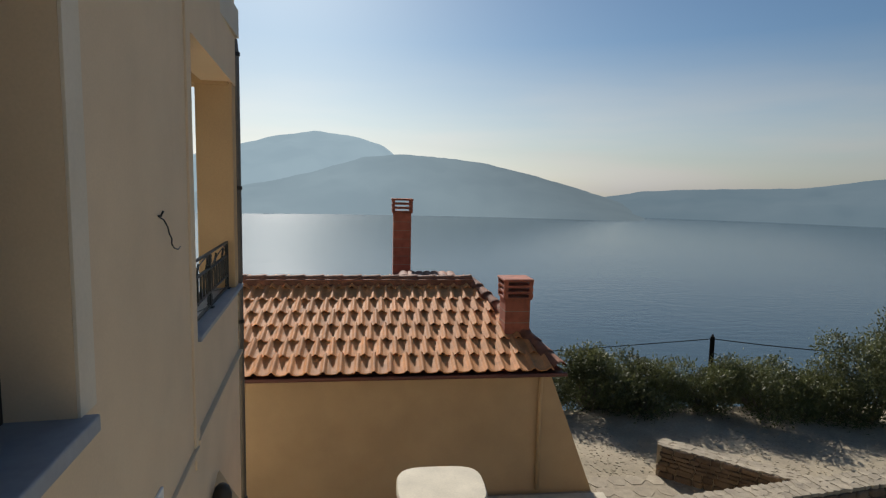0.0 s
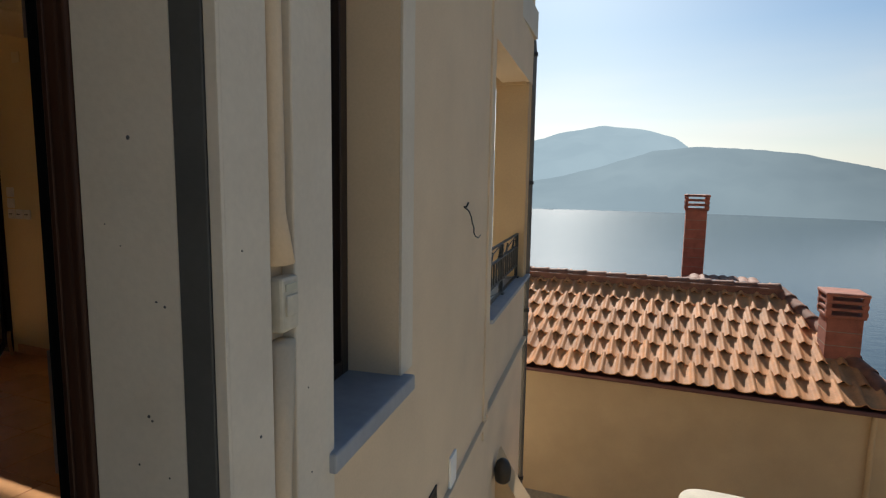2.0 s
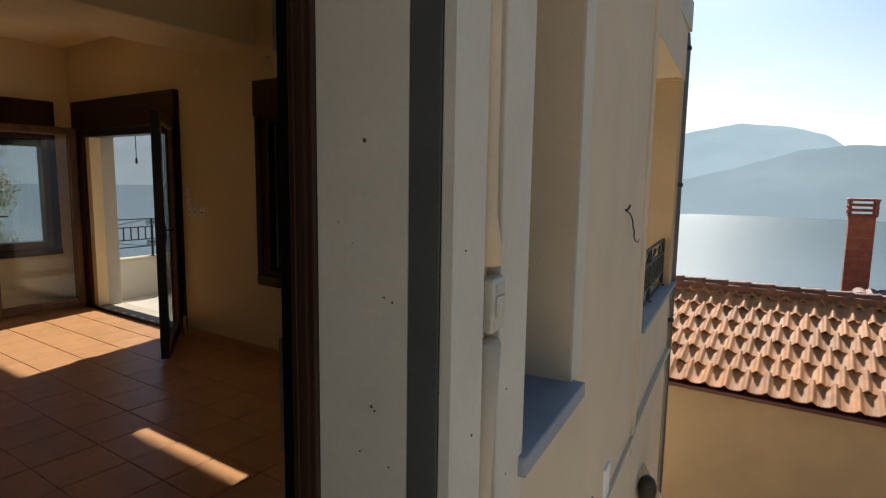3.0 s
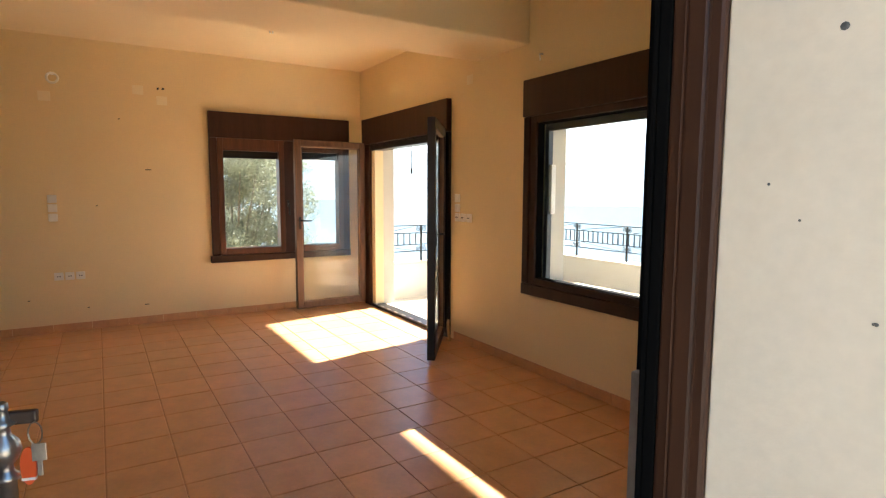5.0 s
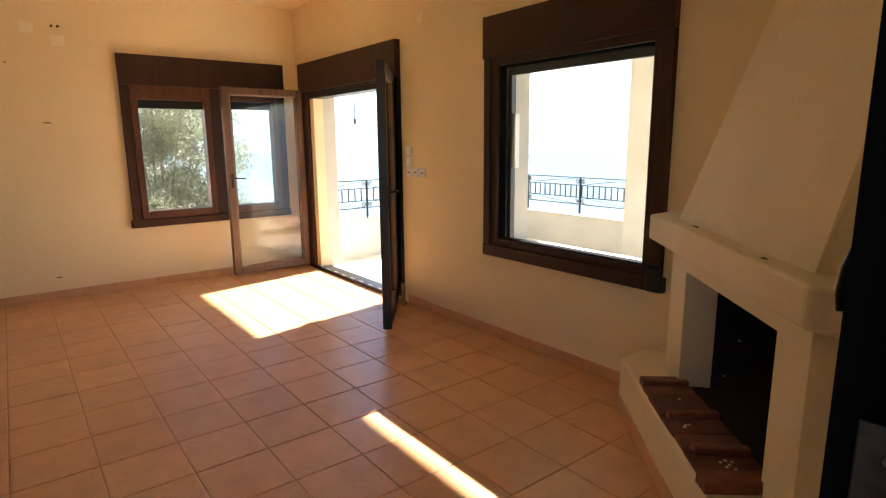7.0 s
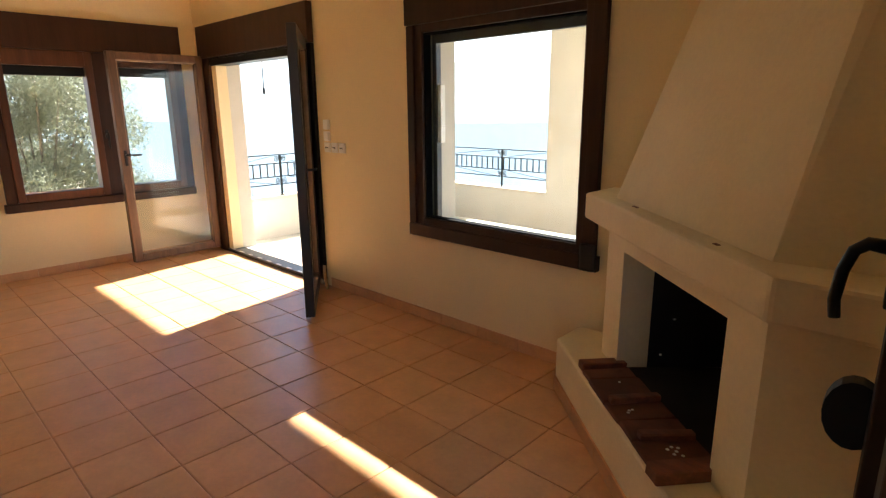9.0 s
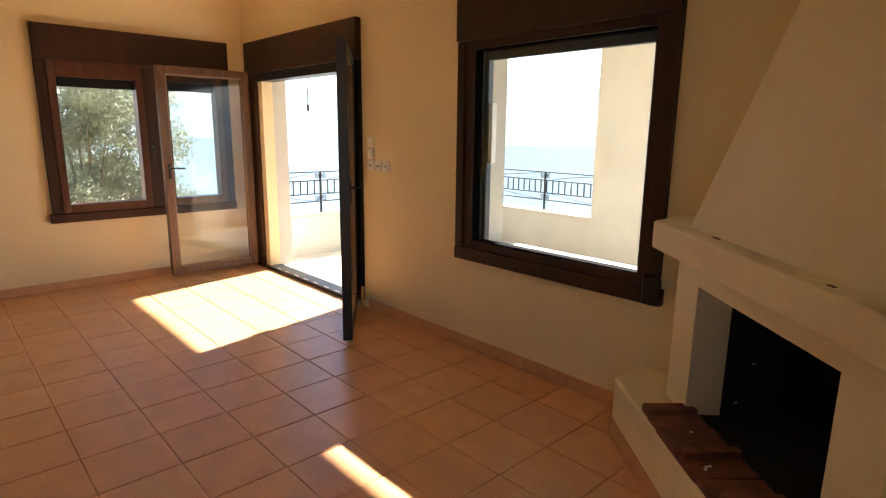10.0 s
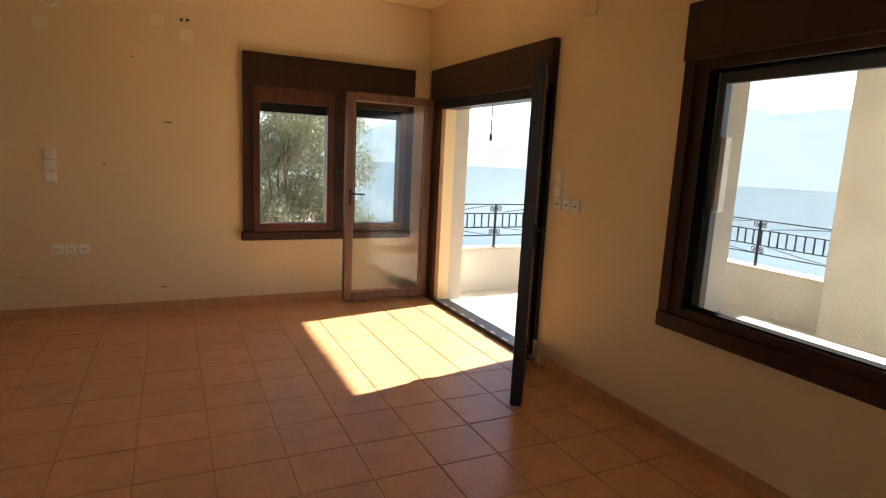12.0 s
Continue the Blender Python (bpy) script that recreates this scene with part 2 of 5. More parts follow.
def lathe(bm, profile, x, y, sides=16):
    """A turned shape about a vertical axis from (radius, z) pairs."""
    rings = [[bm.verts.new((x + r * math.cos(2 * math.pi * k / sides), y + r * math.sin(2 * math.pi * k / sides), z)) for k in range(sides)] for r, z in profile]
    for a, b in zip(rings, rings[1:]):
        for k in range(sides):
            bm.faces.new((a[k], a[(k + 1) % sides], b[(k + 1) % sides], b[k]))
    bm.faces.new(rings[0][::-1])
    bm.faces.new(rings[-1])
    return bm


def mesh(name, bm, material_, smooth=False):
    me = bpy.data.meshes.new(name)
    bmesh.ops.recalc_face_normals(bm, faces=bm.faces)
    bm.to_mesh(me)
    bm.free()
    me.materials.append(material_)
    if smooth:
        me.polygons.foreach_set("use_smooth", [True] * len(me.polygons))
    return me


def thing(name, bm, material_, label, category, kind="", group="", at=None, smooth=False):
    ob = new(name, mesh(name, bm, material_, smooth))
    if at is not None:
        ob.matrix_world = at
    return tagged(ob, label, category, group, kind)


def empty(name, at, label, category, kind="", group=""):
    ob = new(name)
    ob.matrix_world = at
    return tagged(ob, label, category, group, kind)


def part(name, bm, material_, parent, label="", smooth=False):
    ob = new(name, mesh(name, bm, material_, smooth))
    ob.parent = parent
    return tagged(ob, label) if label else ob


# the entrance front leans 6.3 degrees from the other walls: local x outwards, y along the wall
FRONT = pose(-0.665, 1.14, 0, 0, 0, 6.3)

# ---- the room ----
XA, YB, HC = -7.14, 3.43, 2.84
Y2 = YB + 0.25
floor = thing("floor", prism([(XA - 0.02, -3.5), (-0.62, -3.5), (-0.95, 1.14), (-1.16, YB), (XA - 0.02, YB)], -0.20, -0.006), M_GROUT, "brown grout bed under square terracotta floor tiles", "floor", "structure")
thing("ceiling", prism([(XA - 0.25, -3.75), (-0.35, -3.75), (-0.35, 1.14), (-0.95, Y2), (XA - 0.25, Y2)], HC, HC + 0.2), M_CEIL, "cream painted flat ceiling", "ceiling", "structure")
thing("ceiling_beam", boxes((-4.62, -3.93, -3.5, YB, 2.49, HC), bevel=0.012), M_CEIL, "cream painted ceiling beam across the room", "beam", "structure")
A0, A1, AZ0, AZ1 = 1.70, 3.22, 0.66, 2.22
thing("wall_west", boxes((XA - 0.25, XA, -3.5, A0, -3.6, HC), (XA - 0.25, XA, A1, Y2, -3.6, HC), (XA - 0.25, XA, A0, A1, -3.6, AZ0), (XA - 0.25, XA, A0, A1, AZ1, HC)), M_PLASTER, "cream painted plaster wall with a window", "wall", "structure")
D0, D1, DZ1 = -6.72, -5.05, 2.22
B0, B1, BZ0, BZ1 = -3.86, -2.60, 0.66, 2.16
YM = YB + 0.11
for nm, ya, yb, mt, b0, b1, z0, z1 in (("wall_north", YB, YM, M_PLASTER, B0, B1, BZ0, BZ1), ("wall_north_outer", YM, Y2, M_RENDER, B0 + 0.085, B1 - 0.02, BZ0 - 0.002, BZ1 - 0.02)):
    thing(nm, boxes((XA, D0, ya, yb, -3.6, HC), (D0, D1, ya, yb, DZ1, HC), (D0, D1, ya, yb, -3.6, -0.21), (D1, b0, ya, yb, -3.6, HC), (b0, b1, ya, yb, -3.6, z0), (b0, b1, ya, yb, z1, HC), (b1, -1.17, ya, yb, -3.6, HC)), mt, "cream plaster wall with balcony door and picture window", "wall", "structure")
thing("wall_south", boxes((XA - 0.25, -0.55, -3.75, -3.5, -3.6, HC)), M_PLASTER, "cream painted plaster wall", "wall", "structure")


# ---- windows and balcony door ----
def clear(ob):
    ob.visible_shadow = False
    return ob


# picture window: local x along the wall towards the west, y into the room
M_GUIDE = material("grey aluminium guide", (0.09, 0.095, 0.10), 0.4, metal=0.5, vary=0.1, bump=0.02)
pw = empty("window_2", pose(-2.535, YB, 0.605, 0, 0, 180), "fixed picture window in dark brown frame with shutter box", "window", "structure")
part("shutter_box", boxes((0, 1.40, -0.002, 0.050, 1.345, 1.615), bevel=0.004), M_WOOD, pw, "dark brown roller shutter box")
part("casing", boxes((0, 0.075, -0.002, 0.036, 0.085, 1.343), bevel=0.004), M_WOOD, pw)
part("casing", boxes((1.335, 1.40, -0.002, 0.036, 0.085, 1.343), bevel=0.004), M_WOOD, pw)
part("casing", boxes((-0.02, 1.40, -0.002, 0.042, 0.0, 0.083), bevel=0.005), M_WOOD, pw)
part("corner_block", boxes((-0.025, 0.075, 0.042, 0.066, 0.005, 0.15), bevel=0.018), M_BLACK, pw, "black rounded plastic corner guide")
part("frame", boxes((0.050, 0.118, -0.06, 0.022, 0.06, 1.355), (1.272, 1.345, -0.06, 0.022, 0.06, 1.355), (0.118, 1.272, -0.06, 0.022, 0.06, 0.130), (0.118, 1.272, -0.06, 0.022, 1.295, 1.355), bevel=0.006), M_WOOD, pw)
part("glazing_bead", boxes((0.118, 0.128, -0.052, 0.006, 0.128, 1.295), (1.262, 1.272, -0.052, 0.006, 0.128, 1.295), (0.128, 1.262, -0.052, 0.006, 0.130, 0.138), (0.128, 1.262, -0.052, 0.006, 1.285, 1.295), bevel=0.003), M_MATTE, pw, "black rubber glazing bead")
part("guide_rail", boxes((1.225, 1.262, -0.105, -0.062, 0.10, 1.33), bevel=0.004), M_GUIDE, pw, "grey metal shutter guide rail")
part("shutter_edge", boxes((0.06, 1.262, -0.095, -0.063, 1.235, 1.33), bevel=0.004), M_GUIDE, pw, "grey lowered edge of the roller shutter")
part("guide_cover", boxes((1.195, 1.224, -0.112, -0.070, 0.62, 0.985), (1.19, 1.224, -0.115, -0.068, 0.725, 0.732), bevel=0.004), M_WHITE, pw, "white rectangular block on the guide rail")
clear(part("pane", boxes((0.12, 1.27, -0.034, -0.026, 0.13, 1.29)), M_GLASS, pw, "clear glass pane"))
part("stone_sill", boxes((0.045, 1.31, -0.29, -0.112, 0.058, 0.095), bevel=0.004), M_PALESTONE, pw, "pale stone outer sill")

# two-leaf window, local x towards the south, y into the room
fw = empty("window_1", pose(XA, 1.66, 0.60, 0, 0, -90), "two-leaf window in brown frame with shutter box", "window", "structure")
part("shutter_box", boxes((-1.60, 0, -0.002, 0.055, 1.362, 1.64), bevel=0.004), M_WOOD, fw, "dark brown roller shutter box")
for x0, x1 in ((-0.08, 0.0), (-1.60, -1.52)):
    part("casing", boxes((x0, x1, -0.002, 0.04, 0.077, 1.36), bevel=0.004), M_WOOD, fw)
part("window_sill", boxes((-1.60, 0.02, -0.002, 0.065, 0.0, 0.075), bevel=0.006), M_WOOD, fw)
for x0, x1, zt in ((-0.803, -0.0802, 1.15), (-1.5198, -0.957, 1.16)):
    leaf = part("leaf_frame", boxes((x0, x0 + 0.06, -0.08, 0.05, 0.077, 1.36), (x1 - 0.06, x1, -0.08, 0.05, 0.077, 1.36), (x0 + 0.06, x1 - 0.06, -0.08, 0.05, 0.077, 0.15), (x0 + 0.06, x1 - 0.06, -0.08, 0.05, zt + 0.08, 1.36), bevel=0.005), M_WOODLIGHT, fw)
    part("shutter_edge", boxes((x0 + 0.062, x1 - 0.062, -0.07, 0.0, zt, zt + 0.078), bevel=0.003), M_BLACK, leaf, "dark lowered shutter slat")
    clear(part("pane", boxes((x0 + 0.055, x1 - 0.055, -0.034, -0.026, 0.145, zt + 0.09)), M_GLASS, leaf, "clear glass pane"))
part("mullion", boxes((-0.958, -0.802, -0.08, 0.035, 0.077, 1.36), bevel=0.004), M_WOOD, fw)
h = bmesh.new()
box(h, -0.853, -0.827, 0.036, 0.05, 0.60, 0.68, bevel=0.003)
rod(h, [(-0.84, 0.05, 0.64), (-0.84, 0.085, 0.64), (-0.84, 0.09, 0.62), (-0.84, 0.09, 0.51)], 0.009)
part("handle", h, M_BLACK, fw, "black lever handle", smooth=True)

# balcony door, local x towards the west, y into the room
bd = empty("door_2", pose(-5.02, YB, 0, 0, 0, 180), "double balcony door opening with dark frame and shutter box", "door", "structure")
part("shutter_box", boxes((0, 1.955, -0.002, 0.055, 1.945, 2.24), bevel=0.004), M_WOOD, bd, "dark brown roller shutter box")
# this jamb and the head are black, the far jamb brown
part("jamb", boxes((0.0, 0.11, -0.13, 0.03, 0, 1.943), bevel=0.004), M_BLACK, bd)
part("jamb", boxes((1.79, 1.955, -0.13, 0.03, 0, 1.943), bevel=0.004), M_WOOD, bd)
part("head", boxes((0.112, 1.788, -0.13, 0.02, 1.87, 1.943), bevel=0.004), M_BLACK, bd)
part("guide_rail", boxes((1.705, 1.788, -0.13, -0.06, 0.04, 1.868), bevel=0.004), M_BLACK, bd, "black shutter guide rail")
part("threshold", boxes((0.112, 1.788, -0.12, 0.025, 0.0, 0.03), bevel=0.004), M_BLACK, bd, "dark metal door threshold")
# row of bright blocks drawn for the pale gaps along the threshold
for k in range(9):
    part("threshold_clip", boxes((0.20 + k * 0.18, 0.27 + k * 0.18, 0.001, 0.02, 0.03, 0.036)), M_STEEL, bd, "bright dash for a gap along the threshold")
for k in range(9):
    part("shutter_slat", boxes((0.14 + k * 0.18, 0.27 + k * 0.18, 0.022, 0.034, 1.925, 1.943), bevel=0.003), M_BLACK, bd)
part("door_sill", boxes((0.02, 1.89, -0.27, -0.132, -0.03, 0.02), bevel=0.003), M_PALESTONE, bd, "pale stone outer door sill")


M_BEAD = material("light brown glazing bead", (0.26, 0.16, 0.09), 0.5, vary=0.2, scale=8, grain=40, bump=0.04)


def door_leaf(at, w, h, label, mat):
    """A glazed leaf: x from the hinge, y its thickness."""
    ob = empty("balcony_door_leaf", at, label, "door")
    S = 0.072
    for x0 in (0, w - S):
        st = part("stile", boxes((x0, x0 + S, -0.032, 0.032, 0.0, h), bevel=0.006), mat, ob)
        part("bead", boxes((x0 + (S if x0 == 0 else -0.010), x0 + (S + 0.010 if x0 == 0 else 0.0), -0.022, 0.022, 0.085, h - 0.085), bevel=0.004), M_BEAD, st, "pale glazing bead")
    for z0, z1, zb in ((0.0, S, S), (h - S, h, h - S - 0.010)):
        rl_ = part("rail", boxes((S + 0.001, w - S - 0.001, -0.032, 0.032, z0, z1), bevel=0.006), mat, ob)
        part("bead", boxes((S + 0.012, w - S - 0.012, -0.022, 0.022, zb, zb + 0.010), bevel=0.003), M_BEAD, rl_, "pale glazing bead")
    clear(part("pane", boxes((S + 0.004, w - S - 0.004, -0.005, 0.005, 0.066, h - 0.066)), M_GLASS, ob, "clear glass pane"))
    hd = bmesh.new()
    box(hd, w - 0.055, w - 0.03, 0.033, 0.042, 0.92, 1.06, bevel=0.003)
    rod(hd, [(w - 0.042, 0.042, 1.02), (w - 0.042, 0.085, 1.02), (w - 0.06, 0.09, 1.02), (w - 0.16, 0.09, 1.015)], 0.009)
    part("handle", hd, M_BLACK, ob, "black lever handle", smooth=True)
    for z in (0.42, 1.45):
        part("hinge", lathe(bmesh.new(), [(0.011, z), (0.013, z + 0.005), (0.013, z + 0.075), (0.011, z + 0.08)], -0.012, -0.03, 10), M_STEEL, ob, "bright metal hinge", smooth=True)
    return ob


# one leaf coloured as lit, the other as backlit
door_leaf(pose(-6.935, YB - 0.045, 0.035, 0, 0, -87.0), 0.87, 1.93, "brown glazed balcony door leaf folded back beside the window", M_WOODLIT)
door_leaf(pose(-5.11, YB - 0.045, 0.035, 0, 0, -36.6), 0.925, 1.93, "brown glazed balcony door leaf swung open into the room, darkened as backlit", M_WOODSHADE)
k = bmesh.new()
rod(k, [(-4.93, YB - 0.08, 0.20), (-4.92, YB - 0.09, 0.17), (-4.925, YB - 0.085, 0.10), (-4.915, YB - 0.075, 0.0)], 0.014, 8)
thing("cord_bundle", k, material("ochre cord", (0.55, 0.36, 0.16), 0.8), "ochre cord bundle hanging to the floor beside the door", "cord", smooth=True)


# ---- sockets, switches, wall marks ----
def wall_plate(at, label, socket=True, w=0.076, group="wall plates"):
    """A square plate: x along, y out of the wall, z up."""
    ob = empty("wall_socket" if socket else "light_switch", at, label, "socket" if socket else "switch", group=group)
    part("plate", boxes((-w / 2, w / 2, 0.0, 0.014, -w / 2, w / 2), bevel=0.004), M_WHITE, ob)
    if socket:
        part("cup", lathe(bmesh.new(), [(0.024, 0.0), (0.024, 0.004), (0.020, 0.0045), (0.020, 0.0015)], 0, 0, 14), M_WHITE, ob).matrix_local = pose(0, 0.014, 0, -90, 0, 0)
        for dx in (-0.0095, 0.0095):
            part("pin_hole", boxes((dx - 0.0045, dx + 0.0045, 0.0145, 0.0195, -0.0045, 0.0045)), M_BLACK, ob, "black pin hole")
    else:
        part("rocker", boxes((-0.028, 0.028, 0.014, 0.021, -0.029, 0.029), bevel=0.002), M_WHITE, ob)
    return ob


WEST = lambda y, z: pose(XA, y, z, 0, 0, -90)
NORTH = lambda x, z: pose(x, YB, z, 0, 0, 180)
for y in (0.250, 0.340, 0.430):
    wall_plate(WEST(y, 0.55), "white plastic wall socket in a row of three")
for z in (1.305, 1.215, 1.125):
    wall_plate(WEST(0.235, z), "white plastic light switch in a column of three", False)
for x in (-4.90, -4.805, -4.71):
    wall_plate(NORTH(x, 1.155), "white plastic wall socket beside the balcony door")
for z in (1.24, 1.33):
    wall_plate(NORTH(-4.90, z), "white plastic light switch beside the balcony door", False)
for y, z in ((0.225, 2.27), (1.01, 2.40), (1.225, 2.31)):
    thing("blank_cover", boxes((-0.05, 0.05, 0, 0.006, -0.045, 0.045), bevel=0.002), material("cream cover plate", (0.90, 0.79, 0.56), 0.6, vary=0.03, bump=0.02), "cream blank junction cover flush on the wall", "cover plate", group="junction covers", at=WEST(y, z))
thing("blank_cover", boxes((-0.045, 0.045, 0, 0.006, -0.04, 0.04), bevel=0.002), bpy.data.materials["cream cover plate"], "cream blank junction cover flush on the wall", "cover plate", group="junction covers", at=NORTH(-4.72, 2.36))
ws = bmesh.new()
rod(ws, [(0.045 * math.cos(a), 0.03 + 0.01 * math.sin(2 * a), 0.045 * math.sin(a)) for a in [i * 0.45 for i in range(17)]], 0.011, 7)
rod(ws, [(0.0, 0.0, 0.035), (0.02, 0.03, 0.045), (0.04, 0.03, 0.03)], 0.008, 6)
thing("cable_coil", ws, M_WHITE, "coiled white lamp cable sticking out of the wall", "cable", at=WEST(0.30, 2.44), smooth=True)
sp = bmesh.new()
rod(sp, [(-0.02, 0, 0), (-0.022, 0.02, 0.008), (-0.03, 0.03, 0.0)], 0.008, 6)
sp2 = bmesh.new()
rod(sp2, [(0.02, 0, 0), (0.022, 0.025, 0.006), (0.028, 0.03, -0.008)], 0.008, 6)
thing("cable_stub", sp2, M_BLACK, "dark cable end sticking out of the wall", "cable", at=WEST(1.215, 2.425), smooth=True)
thing("cable_stub", sp, M_BLACK, "dark cable end sticking out of the wall", "cable", at=WEST(1.215, 2.425), smooth=True)
for y, z, w in ((0.60, 1.235, 0.008), (1.07, 1.60, 0.03), (0.83, 2.10, 0.008), (0.0, 0.33, 0.008), (0.48, 0.22, 0.008), (1.0, 0.20, 0.02)):
    thing("wall_scuff", boxes((-w, w, 0, 0.003, -0.004, 0.004), bevel=0.001), M_BLACK, "small dark nail hole in the plaster", "nail hole", group="nail holes", at=WEST(y, z))
cw = bmesh.new()
rod(cw, [(-5.66, 1.95, HC), (-5.67, 1.95, HC - 0.03), (-5.65, 1.96, HC - 0.09)], 0.006, 6)
rod(cw, [(-5.64, 1.97, HC), (-5.62, 1.98, HC - 0.05), (-5.60, 1.97, HC - 0.10)], 0.006, 6)
thing("ceiling_wire", cw, M_WHITE, "bare white lamp wires hanging from the ceiling", "wire", smooth=True)
cw = bmesh.new()
rod(cw, [(-3.78, YB, 2.39), (-3.78, YB - 0.03, 2.385), (-3.77, YB - 0.03, 2.34)], 0.007, 6)
thing("wall_wire", cw, M_WHITE, "short white wire end above the window", "wire", smooth=True)

# ---- fireplace, local x along its front, y out of it ----
FX, FY = -2.211, 3.068
FA = math.degrees(math.atan2(-0.669, 0.743))
fp = empty("fireplace", pose(FX, FY, 0, 0, 0, FA + 180), "cream plastered corner fireplace with slanted hood and mantel", "fireplace")
M_FIRE = material("cream fireplace plaster", (0.86, 0.73, 0.49), 0.85, vary=0.05, scale=3, grain=60, bump=0.35, stain=(2.5, 0.25, (0.62, 0.48, 0.28)))
inv = (pose(FX, FY, 0, 0, 0, FA + 180)).inverted()


def local(points):
    return [tuple((inv @ Vector((x, y, 0)))[:2]) for x, y in points]


def along(s, out=0.0):
    """A plan point at s along the front from the opening's edge, out of the face."""
    return FX + 0.743 * s - 0.669 * out, FY - 0.669 * s - 0.743 * out


OW = 0.80
HT, OT, MB, MT = 0.28, 0.83, 0.935, 1.055        # hearth, opening, mantel underside and top
BACK = -0.50
xl, yl = along(-0.19)
xr, yr = along(0.98)
EX = -1.165
# cheeks, lintel, back
part("cheek", prism(local([along(-0.19), along(0.0), along(0.03, BACK), (xl, YB - 0.003)]), HT, MB), M_FIRE, fp)
part("cheek", prism(local([along(OW), along(0.98), (EX, yr), (EX, yr + 0.3), along(OW - 0.03, BACK)]), HT, MB), M_FIRE, fp)
part("lintel", prism(local([along(0.0), along(OW), along(OW, -0.14), along(0.0, -0.14)]), OT, MB), M_FIRE, fp)
part("firebox_back", prism(local([along(0.03, BACK), along(OW - 0.03, BACK), along(OW - 0.05, BACK - 0.04), along(0.05, BACK - 0.04)]), HT, MB), M_SOOT, fp, "soot-blackened firebox back")
part("firebox_lining", prism(local([along(0.004, -0.14), along(0.012, -0.14), along(0.042, BACK), along(0.034, BACK)]), HT + 0.005, OT - 0.005), M_SOOT, fp)
part("firebox_lining", prism(local([along(OW - 0.012, -0.06), along(OW - 0.004, -0.06), along(OW - 0.034, BACK), along(OW - 0.042, BACK)]), HT + 0.005, OT - 0.005), M_SOOT, fp)
part("firebox_top", prism(local([along(0.0, -0.142), along(OW, -0.142), along(OW, BACK), along(0.0, BACK)]), OT + 0.06, MB), M_SOOT, fp)
part("firebox_floor", prism(local([along(0.004, -0.03), along(OW - 0.004, -0.03), along(OW - 0.05, BACK), along(0.05, BACK)]), HT + 0.001, HT + 0.008), M_SOOT, fp, "black firebox floor")
# hearth slab
hx, hy = along(-0.37, 0.175)
part("hearth", prism(local([(hx, YB - 0.003), (hx, hy), along(1.12, 0.175), (EX, along(1.12, 0.175)[1]), (EX, YB - 0.003)]), 0.0, HT, bevel=0.012), M_FIRE, fp)
# mantel
part("mantel", prism(local([along(-0.255, 0.10), along(1.11, 0.10), (EX, along(1.11, 0.10)[1]), (EX, YB - 0.003), (along(-0.255, 0.10)[0], YB - 0.003)]), MB, MT, bevel=0.012), M_FIRE, fp)
# hood leaning back to the corner
hb = bmesh.new()
low = [(xl + 0.03, YB - 0.003), along(-0.08, 0.02), along(0.99, 0.02), (EX, yr + 0.02), (EX, YB - 0.003)]
top = [(-1.80, YB - 0.003), (-1.74, YB - 0.06), (-1.27, YB - 0.50), (EX, YB - 0.52), (EX, YB - 0.003)]
lv = [hb.verts.new((*p, MT - 0.003)) for p in local(low)]
tv = [hb.verts.new((*p, HC)) for p in local(top)]
for i in range(5):
    hb.faces.new((lv[i], lv[(i + 1) % 5], tv[(i + 1) % 5], tv[i]))
hb.faces.new(lv[::-1])
hb.faces.new(tv)
part("hood", hb, M_FIRE, fp)
# hearth paved with clay bricks laid across it, narrow bricks on edge between them
def across(name, s0, s1, o0, o1, z0, z1, mat, label, category, group, turn=0.0):
    px, py = along((s0 + s1) / 2, (o0 + o1) / 2)
    w, d = (s1 - s0) / 2, (o1 - o0) / 2
    bm = boxes((-w, w, -d, d, 0, z1 - z0), bevel=0.005)
    r = random.Random(name + str(s0))
    for v in bm.verts:
        v.co += Vector((r.uniform(-0.002, 0.002), r.uniform(-0.003, 0.003), r.uniform(-0.0012, 0.0012) if v.co.z > 0.005 else 0))
    return thing(name, bm, mat, label, category, group=group, at=pose(px, py, z0, 0, 0, FA + turn))


for s0, s1, o0, o1, turn in ((0.036, 0.128, -0.045, 0.168, 0.8), (0.131, 0.322, -0.05, 0.172, -0.6), (0.326, 0.462, -0.055, 0.170, 0.7), (0.466, 0.592, -0.06, 0.166, -1.2), (0.596, 0.738, -0.06, 0.168, 0.5)):
    across("hearth_brick", s0, s1, o0, o1, HT + 0.001, HT + 0.021, M_FIREBRICK, "flat red clay brick lying on the hearth", "brick", "hearth bricks", turn)
for s0, s1, o0, o1, z0, z1, turn in ((-0.032, 0.028, -0.04, 0.165, 0.001, 0.040, 0.0), (0.316, 0.352, -0.05, 0.155, 0.022, 0.050, 3.0), (0.580, 0.620, -0.05, 0.145, 0.022, 0.052, -3.5), (0.745, 0.818, -0.032, 0.185, 0.001, 0.046, 2.0)):
    across("edge_brick", s0, s1, o0, o1, HT + z0, HT + z1, M_LOG, "narrow reddish brick standing proud across the hearth", "brick", "hearth edge bricks", turn)
for s, o in ((0.17, 0.05), (0.40, 0.10), (0.415, 0.11), (0.395, 0.085), (0.66, 0.07), (0.675, 0.045), (0.655, 0.03), (0.69, 0.06), (0.70, 0.035), (0.648, 0.05)):
    px, py = along(s, o)
    thing("paint_fleck", lathe(bmesh.new(), [(0.007, 0), (0.0065, 0.0015), (0.003, 0.002)], 0, 0, 6), M_WHITE, "white paint fleck on the hearth bricks", "debris", group="hearth debris", at=pose(px, py, HT + 0.0212))
